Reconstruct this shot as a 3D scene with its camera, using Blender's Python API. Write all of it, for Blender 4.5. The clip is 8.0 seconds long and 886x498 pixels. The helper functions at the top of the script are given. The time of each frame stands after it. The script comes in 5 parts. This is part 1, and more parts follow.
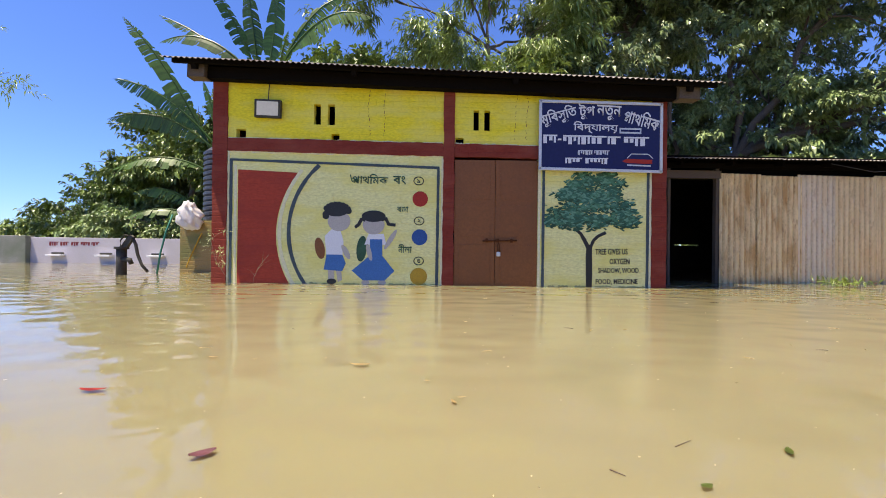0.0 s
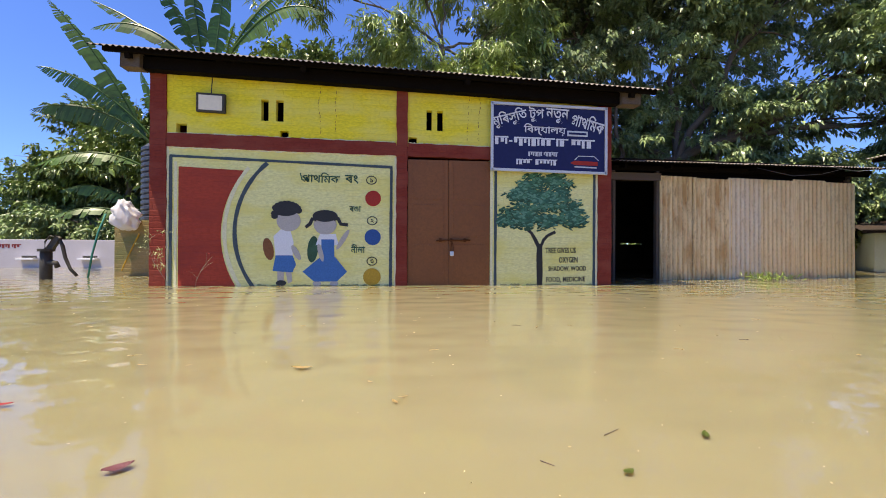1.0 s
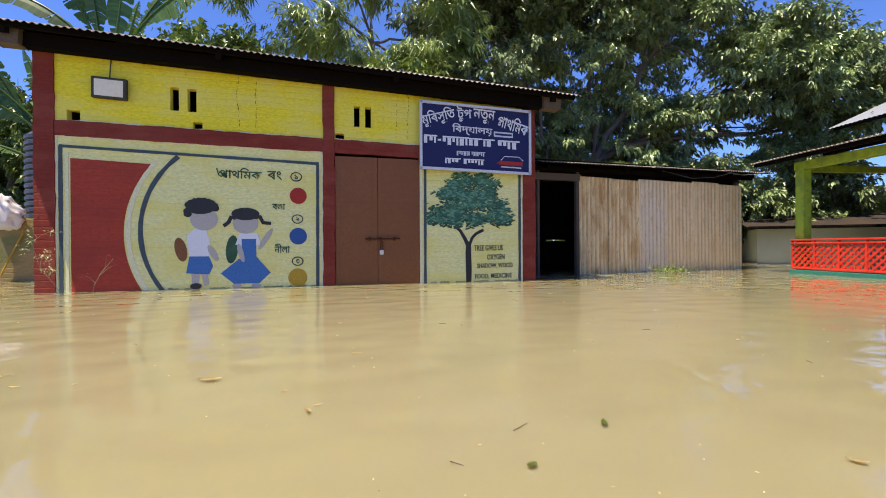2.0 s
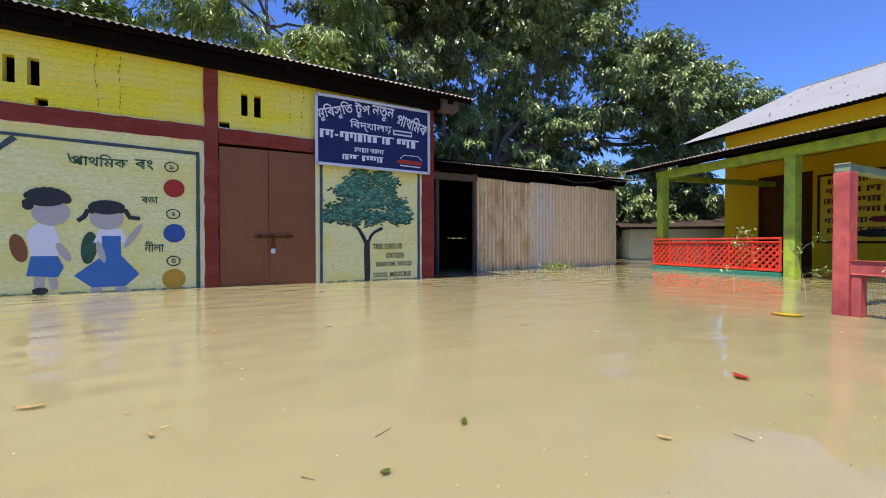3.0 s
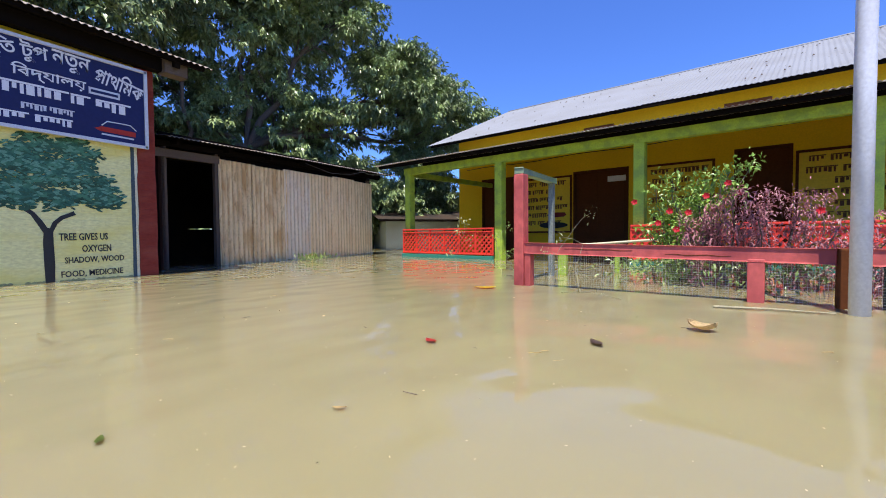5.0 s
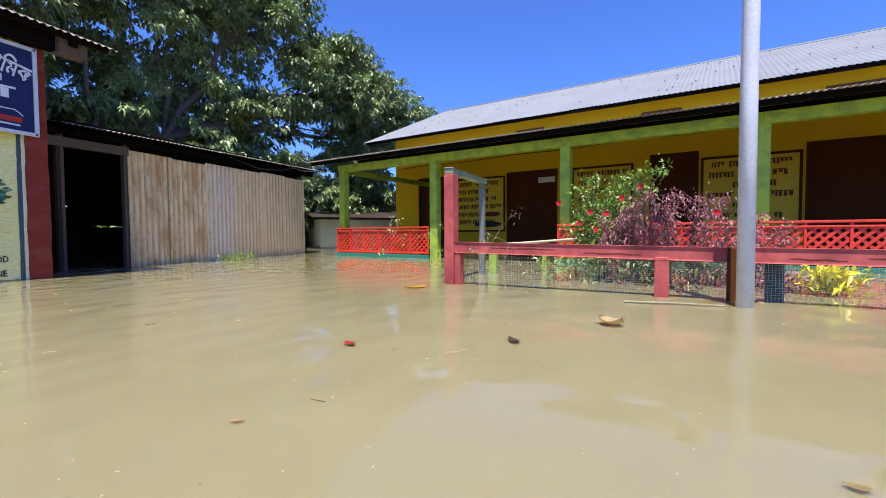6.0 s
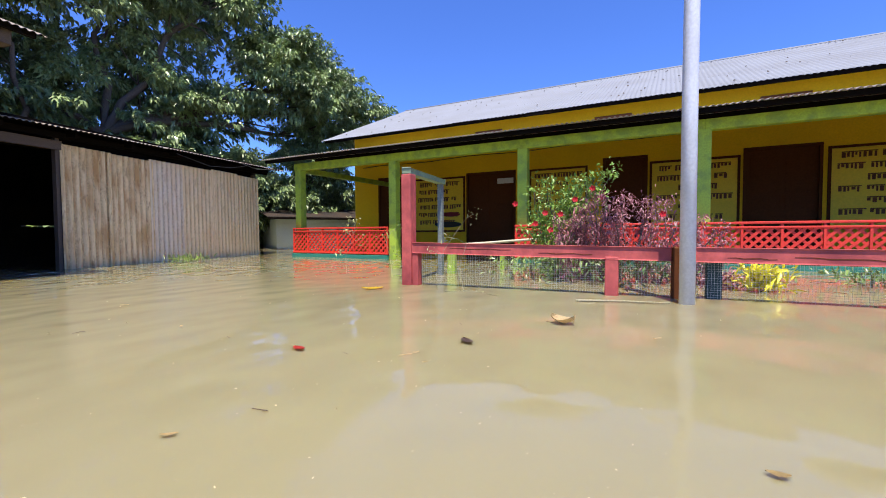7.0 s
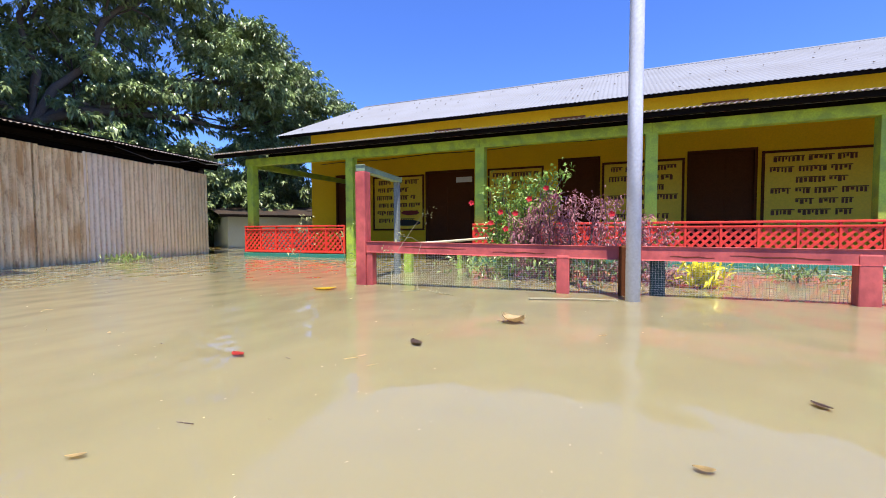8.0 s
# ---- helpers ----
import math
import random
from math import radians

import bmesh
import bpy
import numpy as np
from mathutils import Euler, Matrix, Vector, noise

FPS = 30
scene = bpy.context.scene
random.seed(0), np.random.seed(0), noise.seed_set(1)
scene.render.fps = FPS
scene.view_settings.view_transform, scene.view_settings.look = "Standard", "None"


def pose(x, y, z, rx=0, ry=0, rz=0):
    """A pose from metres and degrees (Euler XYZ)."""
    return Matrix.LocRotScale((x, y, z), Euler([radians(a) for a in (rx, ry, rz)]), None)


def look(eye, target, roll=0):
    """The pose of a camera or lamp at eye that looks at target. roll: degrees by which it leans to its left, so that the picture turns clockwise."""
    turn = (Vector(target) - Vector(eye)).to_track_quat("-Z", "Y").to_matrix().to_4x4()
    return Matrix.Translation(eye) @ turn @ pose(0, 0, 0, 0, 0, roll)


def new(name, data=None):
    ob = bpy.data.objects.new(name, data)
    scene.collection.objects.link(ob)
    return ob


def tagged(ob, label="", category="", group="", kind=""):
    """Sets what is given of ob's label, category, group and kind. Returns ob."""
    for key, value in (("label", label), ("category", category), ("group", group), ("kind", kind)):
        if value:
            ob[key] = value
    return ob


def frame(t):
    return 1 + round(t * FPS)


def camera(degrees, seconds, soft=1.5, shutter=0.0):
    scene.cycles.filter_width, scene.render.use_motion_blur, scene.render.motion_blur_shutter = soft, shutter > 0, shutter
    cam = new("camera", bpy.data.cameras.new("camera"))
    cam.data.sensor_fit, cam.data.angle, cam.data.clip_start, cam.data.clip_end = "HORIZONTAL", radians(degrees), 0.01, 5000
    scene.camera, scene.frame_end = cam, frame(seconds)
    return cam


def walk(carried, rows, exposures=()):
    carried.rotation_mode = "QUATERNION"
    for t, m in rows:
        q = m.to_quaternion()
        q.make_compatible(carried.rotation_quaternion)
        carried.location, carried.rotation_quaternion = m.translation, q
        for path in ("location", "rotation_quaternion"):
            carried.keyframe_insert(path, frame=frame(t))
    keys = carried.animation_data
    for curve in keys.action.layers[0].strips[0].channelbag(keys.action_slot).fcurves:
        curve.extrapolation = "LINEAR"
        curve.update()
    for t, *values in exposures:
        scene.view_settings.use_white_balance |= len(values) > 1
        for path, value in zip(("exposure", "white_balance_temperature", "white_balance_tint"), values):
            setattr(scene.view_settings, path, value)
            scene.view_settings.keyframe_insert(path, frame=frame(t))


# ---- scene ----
cam = camera(92.2, 8.0, soft=0.95)
PATH = [
    (0, (-0.14, 0.369, 0.521), (-0.138, 2.369, 0.524), 0.7),
    (0.5, (-0.12, 0.363, 0.528), (-0.056, 2.362, 0.526), 0.6),
    (1, (-0.08, 0.368, 0.517), (0.119, 2.358, 0.522), 0.3),
    (1.5, (-0.056, 0.372, 0.52), (0.288, 2.342, 0.522), -0.1),
    (3, (0.108, 0.318, 0.566), (1.012, 2.102, 0.539), -0.1),
    (3.5, (0.174, 0.297, 0.554), (1.328, 1.93, 0.525), -0.0),
    (4, (0.242, 0.257, 0.531), (1.628, 1.698, 0.494), -0.2),
    (4.5, (0.307, 0.223, 0.511), (1.861, 1.482, 0.462), -0.4),
    (5, (0.359, 0.193, 0.509), (2.038, 1.278, 0.444), -0.4),
    (6.5, (0.436, 0.097, 0.521), (2.289, 0.847, 0.447), -0.3),
    (7, (0.45, 0.089, 0.521), (2.332, 0.761, 0.446), -0.3),
    (7.5, (0.465, 0.065, 0.52), (2.369, 0.674, 0.443), -0.3),
    (8, (0.499, 0.043, 0.527), (2.434, 0.542, 0.443), -0.2),
]
walk(cam, [(t, look(eye, target, roll)) for t, eye, target, roll in PATH],
     exposures=[(0, 0.79, 8000, 10), (1.5, 0.79, 8000, 10), (3, 0.77, 7250, 10), (4.5, 0.76, 6850, 10), (6.5, 0.75, 6650, 10), (7.0, 0.80, 6750, 11), (8, 0.96, 6800, 12)])

# ---- light ----
world = bpy.data.worlds.new("daylight")
scene.world = world
world.use_nodes = True
wn = world.node_tree.nodes
sky = wn.new("ShaderNodeTexSky")
sky.sky_type, sky.sun_disc = "NISHITA", False
SUN_DIR = Vector((-0.29, -0.12, 0.93)).normalized()
sky.sun_elevation = math.asin(SUN_DIR.z)
sky.sun_rotation = math.atan2(SUN_DIR.x, SUN_DIR.y)
sky.air_density, sky.dust_density, sky.ozone_density = 1.0, 0.0, 4.0
deep = wn.new("ShaderNodeMix")
deep.data_type, deep.blend_type = "RGBA", "MULTIPLY"
deep.inputs["Factor"].default_value = 1.0
deep.inputs["B"].default_value = (0.54, 0.81, 1.53, 1)
world.node_tree.links.new(sky.outputs[0], deep.inputs["A"])
world.node_tree.links.new(deep.outputs["Result"], wn["Background"].inputs[0])
wn["Background"].inputs[1].default_value = 0.096
sun = new("sun", bpy.data.lights.new("sun", "SUN"))
sun.data.energy, sun.data.angle, sun.data.color = 5.0, radians(0.5), (1.0, 0.95, 0.86)
sun.matrix_world = look(SUN_DIR * 60, (0, 0, 0))


# ---- materials ----
def mat(name, color, rough=0.7, vary=0.15, scale=6.0, bump=0.3, metal=0.0, stain=None, stain_amount=0.4, stain_scale=1.2,
        spec=0.5, stretch=(1, 1, 1), sub=0.0, random=0.0, bumpdist=0.004, hard=0.1):
    """A surface with fine grain, broad stains of a second colour, and relief; lengths in metres."""
    m = bpy.data.materials.new(name)
    m.use_nodes = True
    t = m.node_tree
    n, l = t.nodes, t.links
    b = n["Principled BSDF"]
    b.inputs["Roughness"].default_value = rough
    b.inputs["Metallic"].default_value = metal
    b.inputs["Specular IOR Level"].default_value = spec
    co = n.new("ShaderNodeTexCoord")
    mp = n.new("ShaderNodeMapping")
    mp.inputs["Scale"].default_value = stretch
    l.new(co.outputs["Object"], mp.inputs["Vector"])
    fine = n.new("ShaderNodeTexNoise")
    fine.inputs["Scale"].default_value, fine.inputs["Detail"].default_value = scale * 8, 6
    broad = n.new("ShaderNodeTexNoise")
    broad.inputs["Scale"].default_value, broad.inputs["Detail"].default_value = stain_scale, 5
    for k in (fine, broad):
        l.new(mp.outputs[0], k.inputs["Vector"])
    ramp = n.new("ShaderNodeMapRange")
    ramp.inputs["From Min"].default_value, ramp.inputs["From Max"].default_value = 0.3, 0.7
    ramp.inputs["To Min"].default_value, ramp.inputs["To Max"].default_value = 1 - vary, 1 + vary
    l.new(fine.outputs["Fac"], ramp.inputs["Value"])
    shade = n.new("ShaderNodeVectorMath")
    shade.operation = "SCALE"
    shade.inputs[0].default_value = color
    l.new(ramp.outputs[0], shade.inputs["Scale"])
    out = shade.outputs[0]
    if stain:
        cut = n.new("ShaderNodeMapRange")
        cut.inputs["From Min"].default_value, cut.inputs["From Max"].default_value = 0.5 - hard, 0.5 + hard * 2
        cut.inputs["To Max"].default_value = stain_amount
        l.new(broad.outputs["Fac"], cut.inputs["Value"])
        mix = n.new("ShaderNodeMix")
        mix.data_type = "RGBA"
        mix.inputs["B"].default_value = (*stain, 1)
        l.new(cut.outputs[0], mix.inputs["Factor"])
        l.new(out, mix.inputs["A"])
        out = mix.outputs["Result"]
    if random:
        info = n.new("ShaderNodeObjectInfo")
        geo = n.new("ShaderNodeNewGeometry")
        add = n.new("ShaderNodeMath")
        l.new(info.outputs["Random"], add.inputs[0])
        l.new(geo.outputs["Random Per Island"], add.inputs[1])
        r2 = n.new("ShaderNodeMapRange")
        r2.inputs["From Max"].default_value = 2
        r2.inputs["To Min"].default_value, r2.inputs["To Max"].default_value = 1 - random, 1 + random
        l.new(add.outputs[0], r2.inputs["Value"])
        sc = n.new("ShaderNodeVectorMath")
        sc.operation = "SCALE"
        l.new(out, sc.inputs[0])
        l.new(r2.outputs[0], sc.inputs["Scale"])
        out = sc.outputs[0]
    l.new(out, b.inputs["Base Color"])
    if sub:
        tr = n.new("ShaderNodeBsdfTranslucent")
        l.new(out, tr.inputs["Color"])
        ms = n.new("ShaderNodeMixShader")
        ms.inputs[0].default_value = sub
        l.new(b.outputs[0], ms.inputs[1])
        l.new(tr.outputs[0], ms.inputs[2])
        l.new(ms.outputs[0], n["Material Output"].inputs["Surface"])
    if bump:
        bp = n.new("ShaderNodeBump")
        bp.inputs["Strength"].default_value, bp.inputs["Distance"].default_value = bump, bumpdist
        l.new(fine.outputs["Fac"], bp.inputs["Height"])
        l.new(bp.outputs[0], b.inputs["Normal"])
    return m


def tin_sheet(name, color, stain, amount):
    """Weathered corrugated tin: groove shade and dirt painted in, rust specks, and rust that runs down the sheet in
    streaks.
    """
    m = mat(name, color, 0.65, 0.07, 5, 0.15, 0, stain, amount * 0.6, 3.0, stretch=(1, 0.5, 1), hard=0.08, spec=0.3)
    t = m.node_tree
    n, l = t.nodes, t.links
    b = n["Principled BSDF"]
    out = b.inputs["Base Color"].links[0].from_socket
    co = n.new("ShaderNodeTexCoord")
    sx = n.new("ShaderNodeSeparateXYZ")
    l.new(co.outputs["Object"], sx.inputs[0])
    # Shade of the corrugations goes into the colour: the deeper, the browner.
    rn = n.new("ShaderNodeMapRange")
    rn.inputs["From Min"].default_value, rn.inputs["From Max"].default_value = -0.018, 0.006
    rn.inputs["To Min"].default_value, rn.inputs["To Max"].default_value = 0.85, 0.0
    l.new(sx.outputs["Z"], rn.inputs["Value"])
    for scale, stretch, lo, hi, groove_shade, tint in ((38, (1, 1, 1), 0.2, 0.8, True, (0.30, 0.17, 0.075)),
                                                 (16, (1, 0.10, 1), 0.50, 0.66, False, stain),
                                                 (20, (1, 0.3, 1), 0.56, 0.72, False, (0.36, 0.17, 0.06))):
        mp = n.new("ShaderNodeMapping")
        mp.inputs["Scale"].default_value = stretch
        l.new(co.outputs["Object"], mp.inputs["Vector"])
        sp = n.new("ShaderNodeTexNoise")
        sp.inputs["Scale"].default_value, sp.inputs["Detail"].default_value = scale, 5
        l.new(mp.outputs[0], sp.inputs["Vector"])
        cut = n.new("ShaderNodeMapRange")
        cut.inputs["From Min"].default_value, cut.inputs["From Max"].default_value = lo, hi
        cut.inputs["To Max"].default_value = 1.0 if groove_shade else amount
        l.new(sp.outputs["Fac"], cut.inputs["Value"])
        fac = cut.outputs[0]
        if groove_shade:
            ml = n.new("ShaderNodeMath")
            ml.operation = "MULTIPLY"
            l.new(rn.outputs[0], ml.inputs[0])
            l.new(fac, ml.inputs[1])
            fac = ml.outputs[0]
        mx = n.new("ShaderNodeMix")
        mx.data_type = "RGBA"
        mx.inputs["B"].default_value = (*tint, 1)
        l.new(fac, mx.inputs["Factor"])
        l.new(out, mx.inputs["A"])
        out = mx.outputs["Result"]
    l.new(out, b.inputs["Base Color"])
    return m


def brick_paint(name, color, stain, amount=0.35):
    """Limewash paint over rough brickwork: the courses show through as relief, the paint is patchy."""
    m = mat(name, color, 0.85, 0.13, 4, 0, 0, stain, min(1, amount * 1.35), 2.3, spec=0.25, hard=0.06, stretch=(0.6, 1, 1.5))
    t = m.node_tree
    n, l = t.nodes, t.links
    co = n.new("ShaderNodeTexCoord")
    sw = n.new("ShaderNodeMapping")
    sw.inputs["Rotation"].default_value = (radians(-90), 0, 0)
    wob = n.new("ShaderNodeTexNoise")
    wob.inputs["Scale"].default_value, wob.inputs["Detail"].default_value = 7, 3
    l.new(co.outputs["Object"], wob.inputs["Vector"])
    sc = n.new("ShaderNodeVectorMath")
    sc.operation = "SCALE"
    sc.inputs["Scale"].default_value = 0.035
    l.new(wob.outputs["Color"], sc.inputs[0])
    ad = n.new("ShaderNodeVectorMath")
    l.new(co.outputs["Object"], ad.inputs[0])
    l.new(sc.outputs[0], ad.inputs[1])
    l.new(ad.outputs[0], sw.inputs["Vector"])
    br = n.new("ShaderNodeTexBrick")
    br.inputs["Scale"].default_value = 1
    br.inputs["Brick Width"].default_value, br.inputs["Row Height"].default_value = 0.245, 0.082
    br.inputs["Mortar Size"].default_value, br.inputs["Mortar Smooth"].default_value = 0.012, 0.6
    l.new(sw.outputs[0], br.inputs["Vector"])
    rough = n.new("ShaderNodeTexNoise")
    rough.inputs["Scale"].default_value, rough.inputs["Detail"].default_value = 26, 6
    l.new(co.outputs["Object"], rough.inputs["Vector"])
    sub = n.new("ShaderNodeMath")
    sub.operation = "SUBTRACT"
    l.new(rough.outputs["Fac"], sub.inputs[0])
    l.new(br.outputs["Fac"], sub.inputs[1])
    bp = n.new("ShaderNodeBump")
    bp.inputs["Strength"].default_value, bp.inputs["Distance"].default_value = 0.42, 0.007
    l.new(sub.outputs[0], bp.inputs["Height"])
    l.new(bp.outputs[0], n["Principled BSDF"].inputs["Normal"])
    return m


YELLOW = brick_paint("yellow_limewash", (0.90, 0.74, 0.05), (0.86, 0.76, 0.20), 0.45)
PALE = brick_paint("pale_yellow_limewash", (0.84, 0.80, 0.36), (0.83, 0.74, 0.20), 0.5)
MAROON = brick_paint("maroon_limewash", (0.23, 0.035, 0.022), (0.30, 0.075, 0.05), 0.4)
RED_MURAL = brick_paint("red_mural_paint", (0.42, 0.06, 0.035), (0.33, 0.05, 0.035), 0.5)
BLUEGREY = mat("slate_blue_paint", (0.055, 0.085, 0.10), 0.8, 0.3, 8, 0.3)
CREAM = mat("cream_paint", (0.80, 0.76, 0.48), 0.85, 0.12, 8, 0.3)
DOOR_BROWN = mat("brown_enamel", (0.24, 0.084, 0.024), 0.5, 0.12, 4, 0.15, stain=(0.19, 0.066, 0.022), stain_amount=0.6, spec=0.35)
SIGN_BLUE = mat("navy_print", (0.012, 0.016, 0.085), 0.45, 0.1, 3, 0.1, spec=0.3)
WHITE = mat("white_paint", (0.78, 0.78, 0.80), 0.6, 0.06, 6, 0.1)
FRAME_ALU = mat("pale_aluminium", (0.66, 0.65, 0.64), 0.4, 0.1, 10, 0.1, metal=0.25)
BLACK = mat("black_paint", (0.02, 0.02, 0.02), 0.6, 0.2, 8, 0.1)
DARKGREEN = mat("dark_green_paint", (0.022, 0.075, 0.04), 0.8, 0.3, 10, 0.2, stain=(0.05, 0.15, 0.085), stain_amount=0.8, stain_scale=5)
LEAFGREEN = mat("teal_green_paint", (0.03, 0.13, 0.085), 0.8, 0.4, 6, 0.2, stain=(0.07, 0.23, 0.13), stain_amount=0.9, stain_scale=9, hard=0.05)
PALELEAFPAINT = mat("sea_green_paint", (0.12, 0.30, 0.20), 0.8, 0.3, 8, 0.2)
RED_DOT = mat("signal_red_paint", (0.42, 0.03, 0.02), 0.8, 0.15, 8, 0.2)
BLUE_DOT = mat("royal_blue_paint", (0.02, 0.09, 0.30), 0.8, 0.15, 8, 0.2)
OCHRE = mat("ochre_paint", (0.50, 0.30, 0.03), 0.8, 0.15, 8, 0.2)
SKYBLUE = mat("school_blue_paint", (0.04, 0.16, 0.42), 0.8, 0.15, 8, 0.2)
GREYISH = mat("pale_grey_paint", (0.48, 0.44, 0.40), 0.8, 0.1, 8, 0.2)
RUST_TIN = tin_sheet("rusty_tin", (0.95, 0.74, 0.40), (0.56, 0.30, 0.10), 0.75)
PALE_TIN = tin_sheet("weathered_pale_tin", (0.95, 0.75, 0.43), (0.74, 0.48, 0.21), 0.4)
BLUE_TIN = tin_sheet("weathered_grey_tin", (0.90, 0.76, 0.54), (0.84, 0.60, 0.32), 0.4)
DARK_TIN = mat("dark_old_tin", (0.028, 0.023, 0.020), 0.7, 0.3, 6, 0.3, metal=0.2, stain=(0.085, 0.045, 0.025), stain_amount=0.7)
ROOF_TIN = mat("bright_galvanised_tin", (0.215, 0.23, 0.26), 0.7, 0.10, 4, 0.1, metal=0.0, spec=0.3, stain=(0.17, 0.172, 0.18), stain_amount=0.5, stain_scale=0.8)
# Veranda roof underside, made pale to bounce more light onto the wall.
PALE_UNDERSIDE = mat("pale_bounce_tin", (0.52, 0.51, 0.48), 0.7, 0.15, 5, 0.2, stain=(0.34, 0.29, 0.22), stain_amount=0.6)
OLD_TIN = mat("old_grey_tin", (0.30, 0.27, 0.24), 0.6, 0.25, 6, 0.3, metal=0.1, stain=(0.16, 0.10, 0.06), stain_amount=0.8)
# Near black, so that the shade below the roofs is in the colour.
SHADE_BLACK = mat("shade_black", (0.009, 0.007, 0.006), 0.95, 0.3, 6, 0.3, spec=0.05)
# Timber under the eaves with its shade put into the colour.
EAVES = mat("shade_dark_eaves_timber", (0.008, 0.006, 0.005), 0.95, 0.3, 5, 0.5, stretch=(1, 6, 6), spec=0.05)
OLD_WOOD = mat("old_grey_timber", (0.12, 0.085, 0.06), 0.85, 0.3, 5, 0.5, stretch=(1, 6, 6))
HOUSE_YELLOW = mat("deep_yellow_wall_paint", (0.93, 0.60, 0.014), 0.75, 0.07, 4, 0.15, stain=(0.78, 0.48, 0.02), stain_amount=0.5, stain_scale=0.9, spec=0.3)
LIME = mat("lime_green_paint", (0.37, 0.53, 0.055), 0.65, 0.16, 6, 0.35, stain=(0.20, 0.31, 0.06), stain_amount=0.7, stain_scale=5, hard=0.05)
LATTICE_RED = mat("red_oil_paint", (0.72, 0.045, 0.026), 0.5, 0.12, 9, 0.2, stain=(0.45, 0.03, 0.02), stain_amount=0.6, stain_scale=6)
FENCE_RED = mat("faded_red_timber", (0.50, 0.095, 0.085), 0.6, 0.2, 5, 0.35, stain=(0.24, 0.035, 0.04), stain_amount=0.85, stain_scale=7, stretch=(0.5, 1, 0.35), hard=0.08)
TEAL = mat("teal_plinth_paint", (0.02, 0.20, 0.15), 0.7, 0.2, 5, 0.2)
DARKBROWN = mat("dark_brown_enamel", (0.11, 0.036, 0.012), 0.85, 0.15, 4, 0.15, spec=0.12)
BOARD_YELLOW = mat("board_yellow", (0.92, 0.66, 0.05), 0.7, 0.06, 4, 0.1)
GALV = mat("galvanised_pipe", (0.66, 0.68, 0.73), 0.42, 0.1, 6, 0.15, metal=0.1, stain=(0.50, 0.51, 0.53), stain_amount=0.5, stain_scale=5)
CONCRETE = mat("lilac_whitewash", (0.58, 0.54, 0.58), 0.9, 0.08, 5, 0.3, stain=(0.42, 0.40, 0.40), stain_amount=0.5, stain_scale=1.0)
OLD_CONC = mat("mossy_old_concrete", (0.30, 0.30, 0.27), 0.95, 0.2, 6, 0.5, stain=(0.16, 0.19, 0.12), stain_amount=0.8, stain_scale=1.5)
IRON = mat("dark_cast_iron", (0.06, 0.055, 0.045), 0.7, 0.3, 8, 0.4, metal=0.3)
MUD = mat("flooded_mud", (0.20, 0.15, 0.09), 0.9, 0.2, 3, 0.4)


def water_material():
    m = bpy.data.materials.new("silty_flood_water")
    m.use_nodes = True
    t = m.node_tree
    n, l = t.nodes, t.links
    b = n["Principled BSDF"]
    b.inputs["Roughness"].default_value = 0.015
    b.inputs["IOR"].default_value = 1.33
    b.inputs["Subsurface Weight"].default_value, b.inputs["Subsurface Scale"].default_value = 1.0, 0.12
    b.inputs["Subsurface Radius"].default_value = (1.0, 0.8, 0.5)
    co = n.new("ShaderNodeTexCoord")
    silt = n.new("ShaderNodeTexNoise")
    silt.inputs["Scale"].default_value, silt.inputs["Detail"].default_value = 0.35, 4
    l.new(co.outputs["Object"], silt.inputs["Vector"])
    mix = n.new("ShaderNodeMix")
    mix.data_type = "RGBA"
    mix.inputs["A"].default_value, mix.inputs["B"].default_value = (0.250, 0.222, 0.122, 1), (0.227, 0.203, 0.118, 1)
    l.new(silt.outputs["Fac"], mix.inputs["Factor"])
    l.new(mix.outputs["Result"], b.inputs["Base Color"])
    mp = n.new("ShaderNodeMapping")
    mp.inputs["Scale"].default_value = (1.15, 1.45, 1)
    mp.inputs["Rotation"].default_value = (0, 0, radians(12))
    l.new(co.outputs["Object"], mp.inputs["Vector"])
    rip = n.new("ShaderNodeTexNoise")
    rip.inputs["Scale"].default_value, rip.inputs["Detail"].default_value = 2.4, 0.6
    l.new(mp.outputs[0], rip.inputs["Vector"])
    fine = n.new("ShaderNodeTexNoise")
    fine.inputs["Scale"].default_value, fine.inputs["Detail"].default_value = 9, 1
    l.new(mp.outputs[0], fine.inputs["Vector"])
    rings = n.new("ShaderNodeTexWave")
    rings.wave_type, rings.bands_direction, rings.wave_profile = "BANDS", "Y", "SIN"
    rings.inputs["Scale"].default_value, rings.inputs["Distortion"].default_value = 1.15, 5.0
    rings.inputs["Detail"].default_value, rings.inputs["Detail Scale"].default_value = 1.0, 0.35
    l.new(co.outputs["Object"], rings.inputs["Vector"])
    soft_rings = n.new("ShaderNodeMath")
    soft_rings.operation = "MULTIPLY"
    soft_rings.inputs[1].default_value = 0.075
    l.new(rings.outputs["Fac"], soft_rings.inputs[0])
    both = n.new("ShaderNodeMath")
    l.new(rip.outputs["Fac"], both.inputs[0])
    l.new(soft_rings.outputs[0], both.inputs[1])
    ml = n.new("ShaderNodeMath")
    ml.operation = "MULTIPLY_ADD"
    ml.inputs[1].default_value = 0.035
    l.new(fine.outputs["Fac"], ml.inputs[0])
    l.new(both.outputs[0], ml.inputs[2])
    bp = n.new("ShaderNodeBump")
    bp.inputs["Strength"].default_value, bp.inputs["Distance"].default_value = 0.5, 0.025
    l.new(ml.outputs[0], bp.inputs["Height"])
    l.new(bp.outputs[0], b.inputs["Normal"])
    return m


WATER = water_material()


